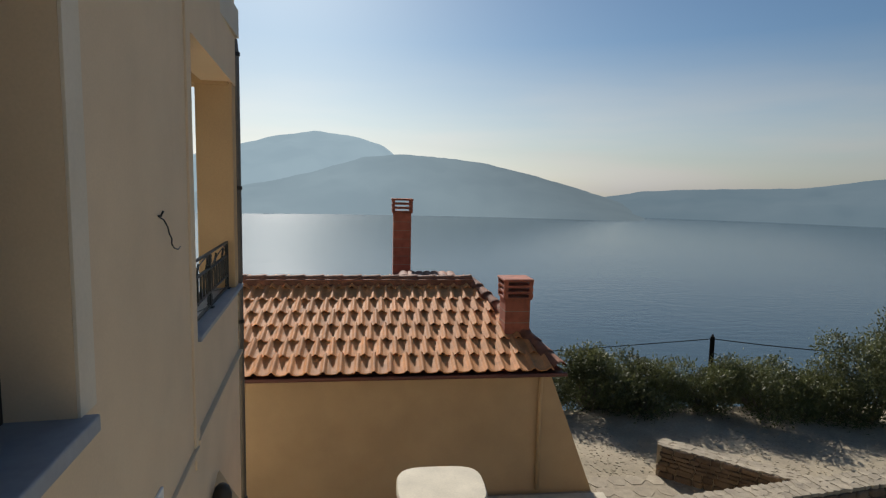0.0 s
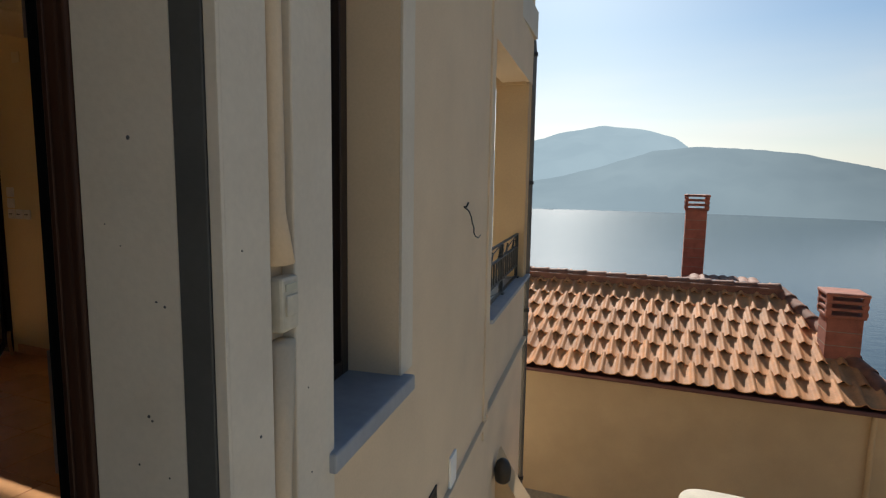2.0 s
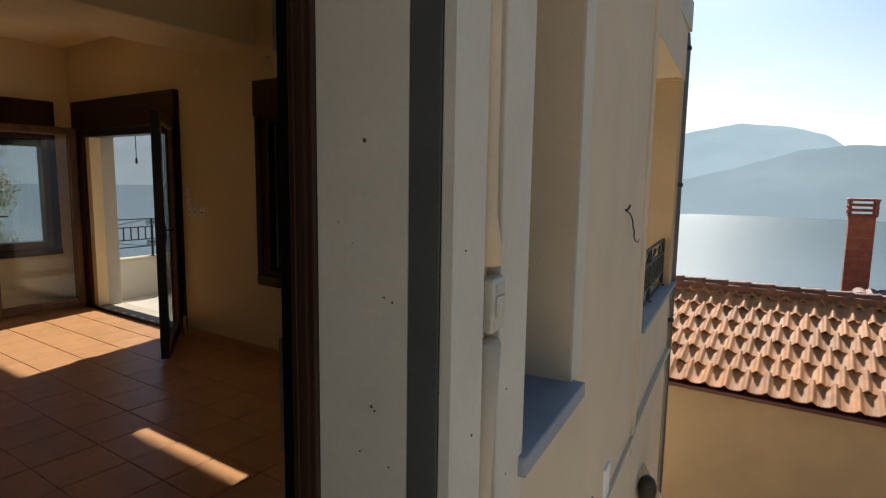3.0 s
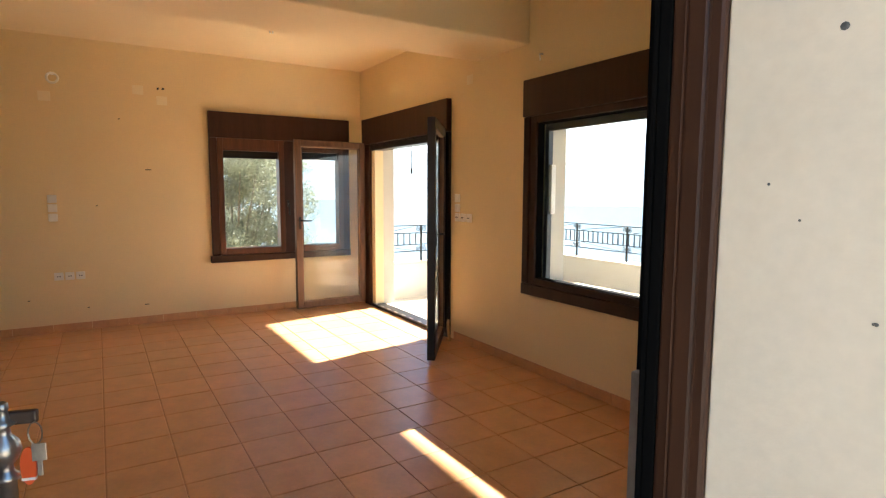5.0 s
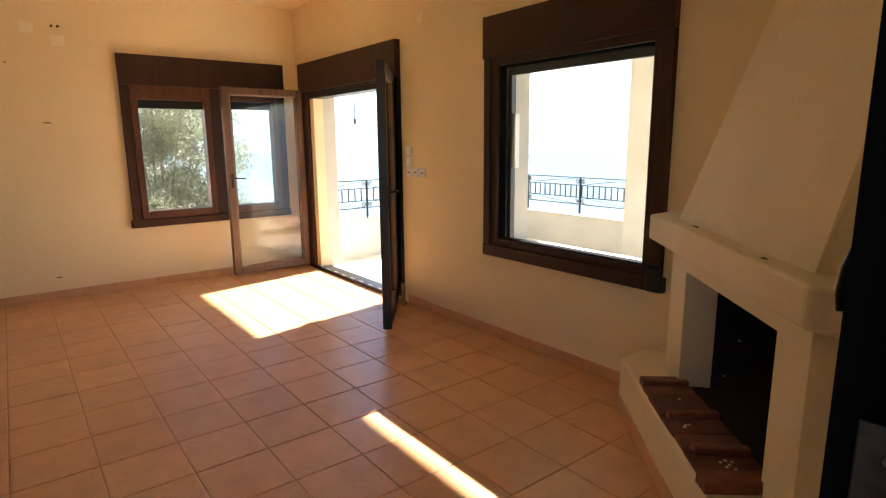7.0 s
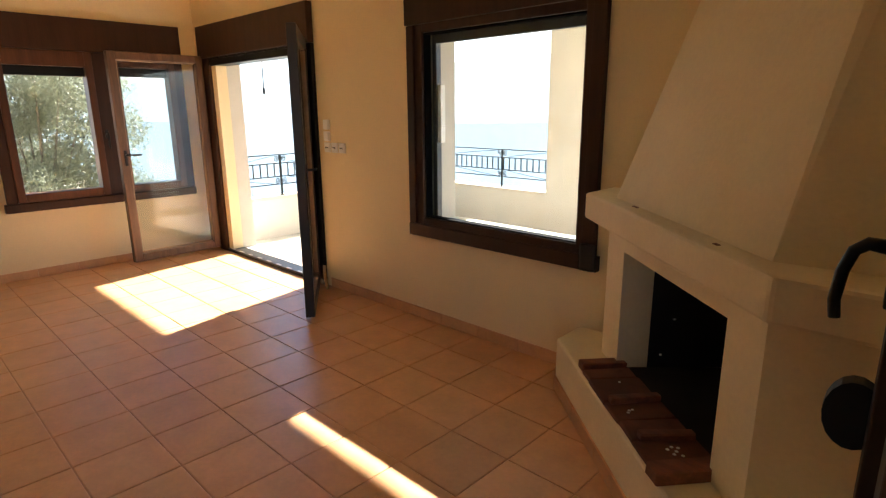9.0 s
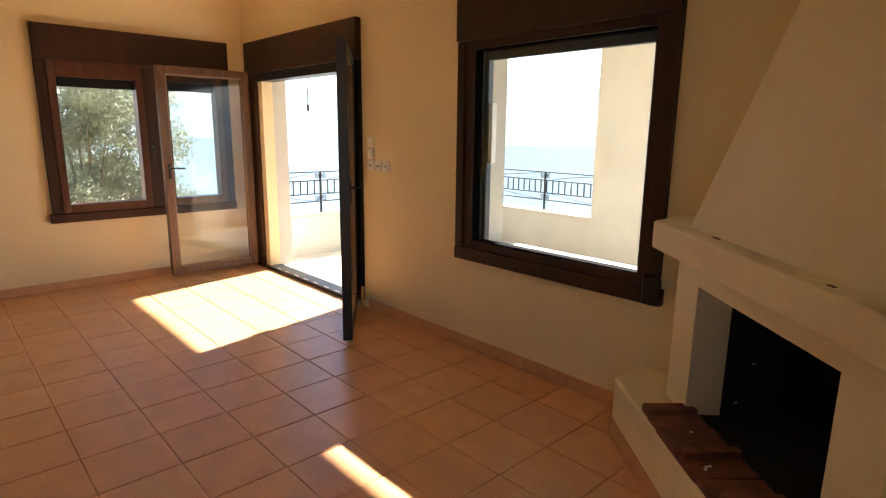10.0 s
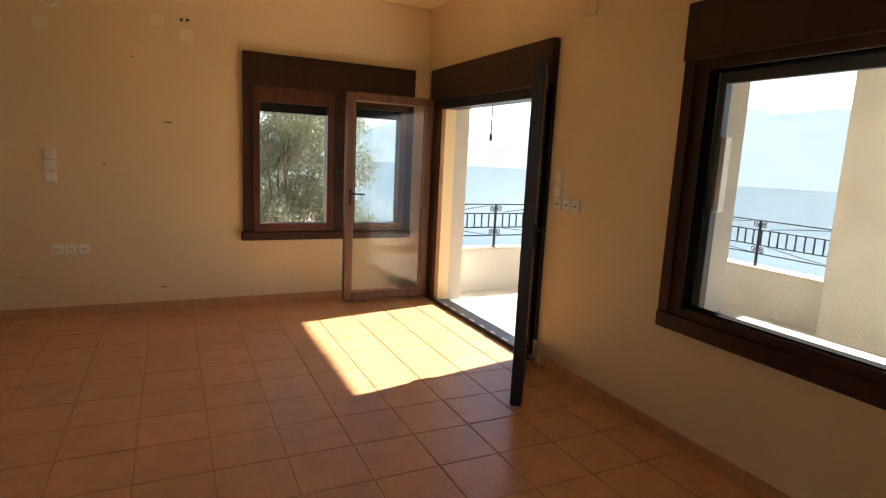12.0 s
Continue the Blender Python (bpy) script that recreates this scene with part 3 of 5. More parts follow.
for s, o, z in ((0.028, -0.19, 0.35), (0.031, -0.24, 0.52), (0.035, -0.30, 0.70)):
    px, py = along(s, o)
    thing("mortar_crumb", lathe(bmesh.new(), [(0.006, 0), (0.007, 0.004), (0.003, 0.008)], 0, 0, 6), M_WHITE, "pale mortar crumb on the firebox cheek", "debris", group="firebox crumbs", at=pose(px, py, z))
for s, o, w in ((0.165, 0.035, 0.022), (0.80, 0.06, 0.012)):
    px, py = along(s, o)
    thing("rust_chip", boxes((-w, w, -0.006, 0.006, 0, 0.003), bevel=0.001), M_LOG, "small brown chip lying on the mantel", "debris", group="mantel debris", at=pose(px, py, MT, 0, 0, FA))

# ---- terrace ----
TY = 6.5
thing("terrace_floor", prism([(-7.30, Y2), (-1.12, Y2), (-1.15, 5.20), (-2.60, 5.22), (-2.60, TY + 0.18), (-7.30, TY + 0.18)], -0.28, -0.02), M_TERRACE, "pale tiled terrace floor", "terrace", "structure")
thing("terrace_roof", prism([(-7.45, Y2), (-0.98, Y2), (-1.09, 5.24), (-2.60, 5.26), (-2.60, TY + 0.15), (-7.45, TY + 0.15)], 2.63, 2.84), M_RENDER, "cream rendered slab over the terrace", "roof", "structure")


def parapet(name, x0, x1, y0, y1, top=0.46):
    p = empty(name, pose(0, 0, 0), "low cream rendered terrace parapet with pale coping", "parapet", "structure")
    part("wall", boxes((x0, x1, y0, y1, -3.5, top - 0.03)), M_RENDER, p)
    part("coping", boxes((x0 - 0.02, x1 + 0.02, y0 - 0.02, y1 + 0.02, top - 0.03, top), bevel=0.004), M_PALESTONE, p, "pale marble coping")
    return p


parapet("parapet_north", -7.08, -4.813, TY, TY + 0.18)
parapet("parapet_corner", -4.177, -2.62, TY, TY + 0.18)
parapet("parapet_west", -7.28, -7.10, Y2 + 0.003, TY + 0.18)
parapet("parapet_front", -2.58, -1.46, 5.04, 5.20, 0.54)
thing("terrace_pillar", boxes((-4.79, -4.20, TY - 0.18, TY + 0.14, -3.5, 2.63), bevel=0.008), M_RENDER, "cream rendered pillar on the terrace edge", "pillar", "structure")


def railing(at, length, label, posts, height=0.475):
    """Wrought iron rail: x along, z up from the coping."""
    r = empty("railing", at, label, "railing", group="terrace railings")
    z1, z2, z3, z4 = height - 0.345, height - 0.255, height - 0.10, height
    for z, nm in ((z1, "bottom_rail"), (z2, "lower_rail"), (z3, "middle_rail"), (z4, "top_rail")):
        part(nm, boxes((0, length, -0.010, 0.010, z - 0.006, z + 0.006), bevel=0.002), M_IRON, r)
    n = max(2, round(length / 0.09))
    for i in range(1, n):
        x = length * i / n
        part("bar", boxes((x - 0.006, x + 0.006, -0.006, 0.006, z2 + 0.006, z3 - 0.006)), M_IRON, r)
    edges = [0.0] + list(posts) + [length]
    for p in posts:
        part("post", boxes((p - 0.011, p + 0.011, -0.011, 0.011, 0.0, z4 - 0.006), (p - 0.025, p + 0.025, -0.025, 0.025, 0.0, 0.008), bevel=0.002), M_IRON, r)
    for a, b in zip(edges, edges[1:]):
        if b - a < 0.3:
            continue
        for zc, flip in (((z3 + z4) / 2, 1), ((z1 + z2) / 2, -1)):
            for x0, sg in ((a + 0.05, 1), (b - 0.05, -1)):
                pts = [(x0 + sg * 0.034 * (1 - k / 26) * math.cos(k * 0.48 + 0.6) , 0, zc + flip * 0.036 * (1 - k / 26) * math.sin(k * 0.48 + 0.6)) for k in range(22)]
                part("scroll", rod(bmesh.new(), pts, 0.0055, 5), M_IRON, r)
            part("diagonal", rod(bmesh.new(), [(a + 0.10, 0, zc - flip * 0.036), ((a + b) / 2, 0, zc + flip * 0.006), (b - 0.10, 0, zc + flip * 0.036)], 0.004, 5), M_IRON, r)
    return r


railing(pose(-7.06, TY + 0.09, 0.46), 2.26, "black wrought iron railing with scrolls on the terrace parapet", (0.50, 1.42, 2.23))
railing(pose(-4.18, TY + 0.09, 0.46), 1.56, "short black wrought iron railing beside the terrace pillar", (0.03, 0.80, 1.53))
railing(pose(-7.19, Y2 + 0.02, 0.46, 0, 0, 90), 2.78, "black wrought iron railing on the terrace end parapet", (0.62, 1.55, 2.48))
railing(pose(-2.58, 5.12, 0.54), 1.12, "short black wrought iron railing on the front parapet", (0.03, 0.56))
thing("terrace_beam", boxes((-2.60, -1.12, 5.0, 5.20, 2.24, 2.63), bevel=0.006), M_YELLOW, "ochre rendered beam at the terrace edge", "beam", "structure")
hk = bmesh.new()
rod(hk, [(-6.60, 3.86, 2.63), (-6.60, 3.86, 2.10), (-6.602, 3.861, 1.66)], 0.0045, 6)
lathe(hk, [(0.004, 1.60), (0.012, 1.61), (0.012, 1.655), (0.005, 1.67)], -6.602, 3.861, 10)
thing("hanging_lamp_cord", hk, M_BLACK, "bare black lamp cord hanging from the terrace roof", "cord")

# ---- entrance front, in its own frame: x outwards, y along, z up ----
T = -0.41
TI = -0.322        # behind this the door opening is wider
V0, V1 = -1.10, 0.075
W0, W1 = 0.45, 0.948
L0, L1 = 2.40, 3.93
thing("wall_east", boxes((T, 0, -4.9, V0, -3.6, 4.6), (T, 0, V0, V1, 2.25, 4.6), (T, 0, V0, V1, -3.6, -0.21), (TI, 0, V1, W0, -3.6, 4.6), (T, TI, V1 + 0.125, W0, -3.6, 4.6), (T, TI, V1, V1 + 0.125, -3.6, -0.21), (T, TI, V1, V1 + 0.125, 2.25, 4.6), (T, 0, W0, W1, -3.6, 0.811), (T, 0, W0, W1, 2.25, 4.6), (T, 0, W1, L0, -3.6, 4.6)), M_OUT, "cream rendered entrance front of the house", "wall", "structure", at=FRONT)
# storey above the terrace, its beam and the lower wall
thing("wall_loggia", boxes((-0.22, 0, L0, 4.10, 2.26, 4.6), (-0.22, -0.012, L0, 4.10, -3.6, 0.66)), M_OUT, "cream rendered wall below and above the open loggia", "wall", "structure", at=FRONT)
thing("loggia_pillar", boxes((-0.27, -0.004, L1, 4.10, 0.662, 2.258), bevel=0.006), M_YELLOW, "ochre corner pillar of the loggia", "pillar", "structure", at=FRONT)
thing("loggia_pier", boxes((-0.04, 0.012, L0 - 0.07, L0 + 0.03, 0.0, 4.6), bevel=0.006), M_OUT, "rendered corner bead along the front", "trim", "structure", at=FRONT)
thing("loggia_coping", boxes((-0.24, 0.03, L0 + 0.03, 4.13, 0.662, 0.69), bevel=0.005), M_MARBLE, "grey marble coping of the loggia parapet", "coping", "structure", at=FRONT)
thing("loggia_ledge", boxes((-0.02, 0.02, L0 - 0.02, 4.10, 0.115, 0.145), (-0.02, 0.02, L0 - 0.9, L0 - 0.02, 0.09, 0.118), bevel=0.004), M_OUT, "thin rendered ledge along the floor line", "ledge", "structure", at=FRONT)
rl = railing(FRONT @ pose(-0.06, L0 + 0.04, 0.69, 0, 0, 90), L1 - L0 - 0.05, "black wrought iron railing in the loggia opening", (0.02, 0.74, 1.46), 0.36)
for k in range(5):
    t0 = 0.12 + k * 0.30
    part("curl", rod(bmesh.new(), [(t0 + 0.05 * math.sin(j * 0.7) * (0.4 + j * 0.05), 0.012, 0.08 + 0.022 * j) for j in range(12)], 0.008, 5), M_IRON, rl)
dp = empty("downpipe", FRONT @ pose(0.0, 4.14, 0), "grey metal downpipe at the house corner", "downpipe")
part("pipe", rod(bmesh.new(), [(0.0, 0.01, -3.4), (0.0, 0.01, 2.52), (-0.01, 0.012, 2.62), (-0.05, 0.015, 2.72)], 0.024, 10), material("grey zinc", (0.12, 0.12, 0.12), 0.5, metal=0.5, vary=0.2), dp, smooth=True)
for z in (-1.2, 0.35, 1.45, 2.5):
    part("bracket", lathe(bmesh.new(), [(0.026, z), (0.032, z + 0.004), (0.032, z + 0.03), (0.026, z + 0.034)], 0.0, 0.01, 12), M_BLACK, dp)

# plaster strips between door and window
thing("surround_strip", boxes((0, 0.030, 0.077, 0.205, -0.2, 4.4), bevel=0.004), M_REVEAL, "white plaster band beside the door", "trim", "structure", at=FRONT)
thing("surround_strip", boxes((0, 0.030, 0.285, 0.448, -0.2, 4.4), bevel=0.004), M_REVEAL, "white plaster band along the window edge", "trim", "structure", at=FRONT)
thing("window_band", boxes((0, 0.010, 0.950, 1.06, 0.86, 4.4), bevel=0.002), M_REVEAL, "white plaster band along the window edge", "trim", "structure", at=FRONT)
thing("grey_strip", boxes((-0.050, 0.008, V1 - 0.008, V1 - 0.001, 0.0, 2.25), bevel=0.002), M_GREYPAINT, "dark grey shutter guide strip in the door reveal", "trim", "structure", at=FRONT)
thing("door_reveal", boxes((-0.2425, -0.052, V1 - 0.006, V1 - 0.0005, 0.0, 2.25), (0.010, 0.032, V1 - 0.006, V1 + 0.0015, 0.0, 2.25), bevel=0.0015), M_REVEAL, "white plaster reveal of the door opening", "trim", "structure", at=FRONT)
cd = empty("plastered_conduit", FRONT, "plastered cable conduit running up the front", "conduit")
part("lower_run", rod(bmesh.new(), [(0.008, 0.246, -0.2), (0.010, 0.249, 0.3), (0.008, 0.244, 0.8), (0.012, 0.250, 1.17)], [0.024, 0.022, 0.025, 0.034], 10), M_OUT, cd, smooth=True)
part("upper_run", rod(bmesh.new(), [(0.012, 0.252, 1.32), (0.010, 0.246, 1.42), (0.009, 0.244, 2.2), (0.008, 0.248, 4.3)], [0.034, 0.023, 0.022, 0.023], 10), M_OUT, cd, smooth=True)
M_BELL = material("weathered cream plastic", (0.56, 0.51, 0.40), 0.55, vary=0.1, scale=20, stain=(18, 0.5, (0.40, 0.32, 0.20)))
bb = empty("bell_push", FRONT @ pose(0.022, 0.25, 1.245), "weathered cream bell push box", "bell push")
part("box", boxes((-0.012, 0.020, -0.030, 0.030, -0.052, 0.052), bevel=0.006), M_BELL, bb)
part("rocker", boxes((0.020, 0.025, -0.020, 0.020, -0.022, 0.018), bevel=0.003), M_BELL, bb)
part("label_window", boxes((0.020, 0.0225, -0.020, 0.020, 0.026, 0.040), bevel=0.001), material("yellowed plastic", (0.50, 0.48, 0.36), 0.4), bb, "yellowed name window")
for u, z, w in ((-0.139, 1.541, 0.004), (-0.082, 1.268, 0.0026), (-0.098, 1.275, 0.002), (-0.100, 1.275, 0.0015), (-0.125, 1.075, 0.0032), (-0.118, 1.068, 0.0025), (-0.150, 0.985, 0.002), (-0.088, 0.97, 0.0018), (-0.195, 1.40, 0.0015), (-0.165, 1.365, 0.0014)):
    thing("plaster_pit", lathe(bmesh.new(), [(w, 0), (w * 0.8, 0.001), (w * 0.3, 0.0015)], 0, 0, 8), M_GREYPAINT, "small dark pit in the plaster reveal", "nail hole", group="plaster pits", at=FRONT @ pose(u, V1 - 0.006, z, 90, 0, 0))
for v, z, w in ((0.12, 1.36, 0.002), (0.16, 1.02, 0.003), (0.33, 1.05, 0.002), (0.34, 0.86, 0.002)):
    thing("plaster_pit", lathe(bmesh.new(), [(w, 0), (w * 0.8, 0.0015), (w * 0.3, 0.002)], 0, 0, 8), M_GREYPAINT, "small dark pit in the white plaster band", "nail hole", group="plaster pits", at=FRONT @ pose(0.030, v, z, 0, 90, 0))
wr = bmesh.new()
rod(wr, [(-0.01, 1.80, 1.365), (0.02, 1.80, 1.345), (0.03, 1.815, 1.315), (0.028, 1.845, 1.285), (0.03, 1.875, 1.262), (0.028, 1.878, 1.240), (0.032, 1.90, 1.220), (0.036, 1.95, 1.208), (0.03, 2.02, 1.214)], 0.0032, 6)
rod(wr, [(-0.01, 1.79, 1.36), (0.012, 1.79, 1.362), (0.02, 1.795, 1.382)], 0.0045, 6)
thing("loose_wire", wr, M_BLACK, "loose black cable end sticking out of the front", "wire", at=FRONT, smooth=True)
thing("meter_cover", boxes((0, 0.012, 1.60, 1.70, 0.10, 0.26), bevel=0.003), M_WHITE, "white meter cover low on the front", "cover plate", at=FRONT)
thing("vent_grille", boxes((0.0, 0.006, 1.30, 1.40, 0.04, 0.25), bevel=0.002), M_BLACK, "dark vent opening low on the front", "vent", at=FRONT)
# window beside the door
ew = empty("window_3", FRONT @ pose(0, 0, 0), "dark window beside the entrance with marble sill", "window", "structure")
part("window_sill", boxes((-0.26, 0.048, W0 - 0.03, W1 + 0.03, 0.812, 0.862), bevel=0.006), M_MARBLE, ew, "grey-blue marble sill")
part("frame", boxes((-0.235, -0.165, W0 + 0.002, W0 + 0.055, 0.85, 2.248), (-0.24, -0.17, W1 - 0.05, W1 - 0.002, 0.85, 2.248), (-0.24, -0.17, W0 + 0.055, W1 - 0.05, 0.85, 0.91), (-0.24, -0.17, W0 + 0.055, W1 - 0.05, 2.18, 2.248), bevel=0.004), M_WOODSHADE, ew)
clear(part("pane", boxes((-0.212, -0.206, W0 + 0.05, W1 - 0.045, 0.86, 2.19)), M_GLASS, ew, "dark glass pane"))
part("inner_casing", boxes((T - 0.04, T - 0.002, W0 - 0.03, W0 + 0.05, 0.70, 2.28), (T - 0.04, T - 0.002, W1 - 0.05, W1 + 0.03, 0.70, 2.28), bevel=0.004), M_WOOD, ew)
# added black sheet gives the opening the darkness of the room behind
part("blind", boxes((-0.33, -0.31, W0 + 0.004, W1 - 0.004, 0.80, 2.246)), M_BLACK, ew, "black sheet for the dark room behind the glass")
eh = bmesh.new()
box(eh, T - 0.055, T - 0.041, 0.800, 0.835, 1.13, 1.25, bevel=0.004)
rod(eh, [(T - 0.055, 0.818, 1.225), (T - 0.085, 0.818, 1.228), (T - 0.102, 0.818, 1.215), (T - 0.113, 0.818, 1.18), (T - 0.118, 0.818, 1.13), (T - 0.114, 0.818, 1.10)], [0.012, 0.011, 0.010, 0.010, 0.0095, 0.009], 10)
part("handle", eh, M_BLACK, ew, "black curved lever handle", smooth=True)
stp = empty("shutter_strap", FRONT @ pose(T + 0.012, 0.995, 0.0), "dark shutter strap with round winder on the inside wall", "shutter strap")
part("strap", boxes((-0.016, -0.012, -0.011, 0.011, 0.92, 2.20)), M_WOOD, stp)
wd = bmesh.new()
pts = [(-0.075 + 0.05 * math.cos(a), 0.86 + 0.07 * math.sin(a)) for a in [radians(d) for d in range(60, 301, 20)]]
f0 = [wd.verts.new((x, -0.02, z)) for x, z in [(0.0, 0.925)] + pts + [(0.0, 0.795)]]
f1 = [wd.verts.new((x, 0.02, z)) for x, z in [(0.0, 0.925)] + pts + [(0.0, 0.795)]]
wd.faces.new(f0)
wd.faces.new(f1[::-1])
for i in range(len(f0)):
    wd.faces.new((f0[i], f0[(i + 1) % len(f0)], f1[(i + 1) % len(f1)], f1[i]))
part("winder", wd, M_BLACK, stp, "black rounded strap winder")

# entrance door frame
M_STRIKE = material("dark scratched steel", (0.075, 0.072, 0.065), 0.45, metal=0.7, vary=0.4, scale=25, bump=0.1)
df = empty("door_1", FRONT @ pose(0, 0, 0), "brown wooden entrance door frame with metal strike plates", "door", "structure")
part("jamb", boxes((-0.303, -0.243, V1 - 0.014, V1 - 0.001, 0.0, 2.248), (-0.285, -0.258, V1 - 0.018, V1 - 0.014, 0.0, 2.20), bevel=0.005), M_WOOD, df)
part("rebate", boxes((TI + 0.002, -0.3035, V1 - 0.012, V1 - 0.001, 0.0, 2.25), (T - 0.004, TI - 0.002, V1 + 0.114, V1 + 0.1245, 0.0, 2.25), (TI - 0.008, TI + 0.0015, V1 - 0.010, V1 + 0.1235, 0.0, 2.25), bevel=0.003), M_MATTE, df, "black seal groove of the frame")
part("jamb", boxes((-0.362, -0.300, V0 + 0.001, V0 + 0.045, 0.0, 2.248), bevel=0.006), M_WOOD, df)
part("head", boxes((-0.362, -0.300, V0 + 0.047, V1 - 0.062, 2.20, 2.248), bevel=0.006), M_WOOD, df)
part("threshold", boxes((-0.36, 0.0, V0 + 0.002, V1 - 0.002, -0.21, 0.004), bevel=0.003), M_MARBLE, df, "worn marble threshold")
for z0, z1 in ((0.93, 1.17), (1.70, 1.94)):
    sp_ = part("strike_plate", boxes((TI - 0.070, TI - 0.015, V1 + 0.108, V1 + 0.1135, z0, z1), bevel=0.002), M_STRIKE, df, "dark scratched steel strike plate")
    part("strike_lip", boxes((TI - 0.022, TI - 0.0085, V1 - 0.004, V1 + 0.010, z0 + 0.006, z1 - 0.002), bevel=0.001), M_STEEL, sp_, "bright steel lip")
    for z in (z0 + 0.03, (z0 + z1) / 2, z1 - 0.03):
        part("screw", lathe(bmesh.new(), [(0.006, 0), (0.005, 0.002), (0.001, 0.0025)], 0, 0, 8), M_STEEL, sp_).matrix_local = pose(TI - 0.045, V1 + 0.108, z, 90, 0, 0)

# entrance door leaf, open into the room
DL = empty("entrance_door", pose(-1.0, 0.092, 0.01, 0, 0, 163.5), "brown panelled entrance door standing open into the room", "door")
LW = 0.99
part("slab", boxes((0.0, LW, -0.025, 0.025, 0.0, 2.18), bevel=0.005), M_WOOD, DL)
for z0, z1 in ((0.15, 0.85), (1.25, 2.03)):
    part("panel", boxes((0.13, LW - 0.13, -0.037, -0.0255, z0, z1), bevel=0.008), M_WOODLIGHT, DL)
part("edge_strip", boxes((LW, LW + 0.018, -0.03, 0.012, 0.0, 2.18), bevel=0.004), M_MATTE, DL, "black seal along the edge")
ph = part("pull_handle", lathe(bmesh.new(), [(0.006, 1.135), (0.010, 1.14), (0.010, 1.152), (0.004, 1.156), (0.012, 1.118), (0.022, 1.112), (0.010, 1.105), (0.012, 1.09), (0.024, 1.075), (0.027, 1.06), (0.020, 1.042), (0.011, 1.03), (0.013, 1.018), (0.021, 1.01), (0.021, 1.002), (0.015, 0.998), (0.016, 0.70), (0.021, 0.695), (0.021, 0.685), (0.012, 0.67), (0.026, 0.64), (0.010, 0.61), (0.004, 0.60)], LW - 0.06, -0.085, 14), M_STEEL, DL, "turned pewter pull handle", smooth=True)
for z in (1.062, 0.64):
    part("bracket", rod(bmesh.new(), [(LW - 0.06, -0.027, z), (LW - 0.06, -0.032, z), (LW - 0.06, -0.045, z), (LW - 0.06, -0.08, z)], [0.03, 0.026, 0.012, 0.010], 12), M_STEEL, ph, smooth=True)
ph.location.z = -0.175
kr = empty("key_ring", DL.matrix_world @ pose(LW - 0.05, -0.125, 0.945), "bunch of keys with an orange tag hanging in the lock", "keys")
part("lock_key", boxes((-0.008, 0.008, -0.014, 0.098, -0.013, 0.013), bevel=0.004), material("dark key head", (0.05, 0.03, 0.02), 0.5), kr)
part("ring", rod(bmesh.new(), [(-0.012 + 0.0 * a, -0.012 + 0.012 * math.cos(a), -0.03 + 0.022 * math.sin(a)) for a in [i * 0.524 for i in range(13)]], 0.0015, 5), M_STEEL, kr)
part("key", boxes((-0.016, -0.012, -0.03, -0.005, -0.085, -0.05), (-0.016, -0.012, -0.022, -0.013, -0.115, -0.085), bevel=0.001), M_STEEL, kr, "steel key")
tg = bmesh.new()
n = 20
ra = [tg.verts.new((-0.006, 0.006 + 0.014 * math.cos(2 * math.pi * i / n), -0.098 + 0.038 * math.sin(2 * math.pi * i / n))) for i in range(n)]
rb = [tg.verts.new((-0.001, 0.006 + 0.014 * math.cos(2 * math.pi * i / n), -0.098 + 0.038 * math.sin(2 * math.pi * i / n))) for i in range(n)]
tg.faces.new(ra)
tg.faces.new(rb[::-1])
for i in range(n):
    tg.faces.new((ra[i], ra[(i + 1) % n], rb[(i + 1) % n], rb[i]))
part("tag", tg, M_ORANGE, kr, "orange oval key tag")
part("tag_band", boxes((-0.0075, 0.0003, -0.006, 0.018, -0.126, -0.121)), M_WHITE, kr, "white band across the tag")

# entrance landing and the garden wall below
thing("landing", prism([(-0.70, -3.4), (1.25, -3.4), (1.25, 1.05), (-0.64, 1.05)], -3.5, -0.012), M_PALESTONE, "pale stone entrance landing", "landing", "structure")
gw = empty("garden_wall", pose(-0.03, 0, 0), "ochre garden wall with swooping top and stone cap", "garden wall", "structure")
sw = bmesh.new()
prof = []
for i in range(21):
    f = i / 20
    prof.append((-0.98 + 1.48 * f, -0.38 - 0.62 * math.sin(math.pi * f) ** 0.9 - 0.20 * f))
ys = (4.02, 4.20)
grid = [[sw.verts.new((x, y, z)) for x, z in prof] for y in ys]
base = [[sw.verts.new((x, y, -3.5)) for x, z in prof] for y in ys]
for i in range(20):
    sw.faces.new((grid[0][i], grid[0][i + 1], grid[1][i + 1], grid[1][i]))
    sw.faces.new((base[0][i], base[0][i + 1], grid[0][i + 1], grid[0][i]))
    sw.faces.new((base[1][i + 1], base[1][i], grid[1][i], grid[1][i + 1]))
sw.faces.new((base[0][0], grid[0][0], grid[1][0], base[1][0]))
sw.faces.new((base[0][20], base[1][20], grid[1][20], grid[0][20]))
part("wall", sw, M_YELLOW, gw)
part("post", boxes((0.26, 0.70, 3.90, 4.32, -3.5, -0.55), bevel=0.02), M_YELLOW, gw)
cp = bmesh.new()
n = 28
def cap_ring(s, z):
    return [cp.verts.new((0.48 + s * 0.30 * math.copysign(abs(math.cos(a)) ** 0.55, math.cos(a)), 4.11 + s * 0.26 * math.copysign(abs(math.sin(a)) ** 0.55, math.sin(a)), z)) for a in [2 * math.pi * i / n for i in range(n)]]
rings = [cap_ring(0.97, -0.55), cap_ring(1.0, -0.535), cap_ring(1.0, -0.50), cap_ring(0.97, -0.485)]
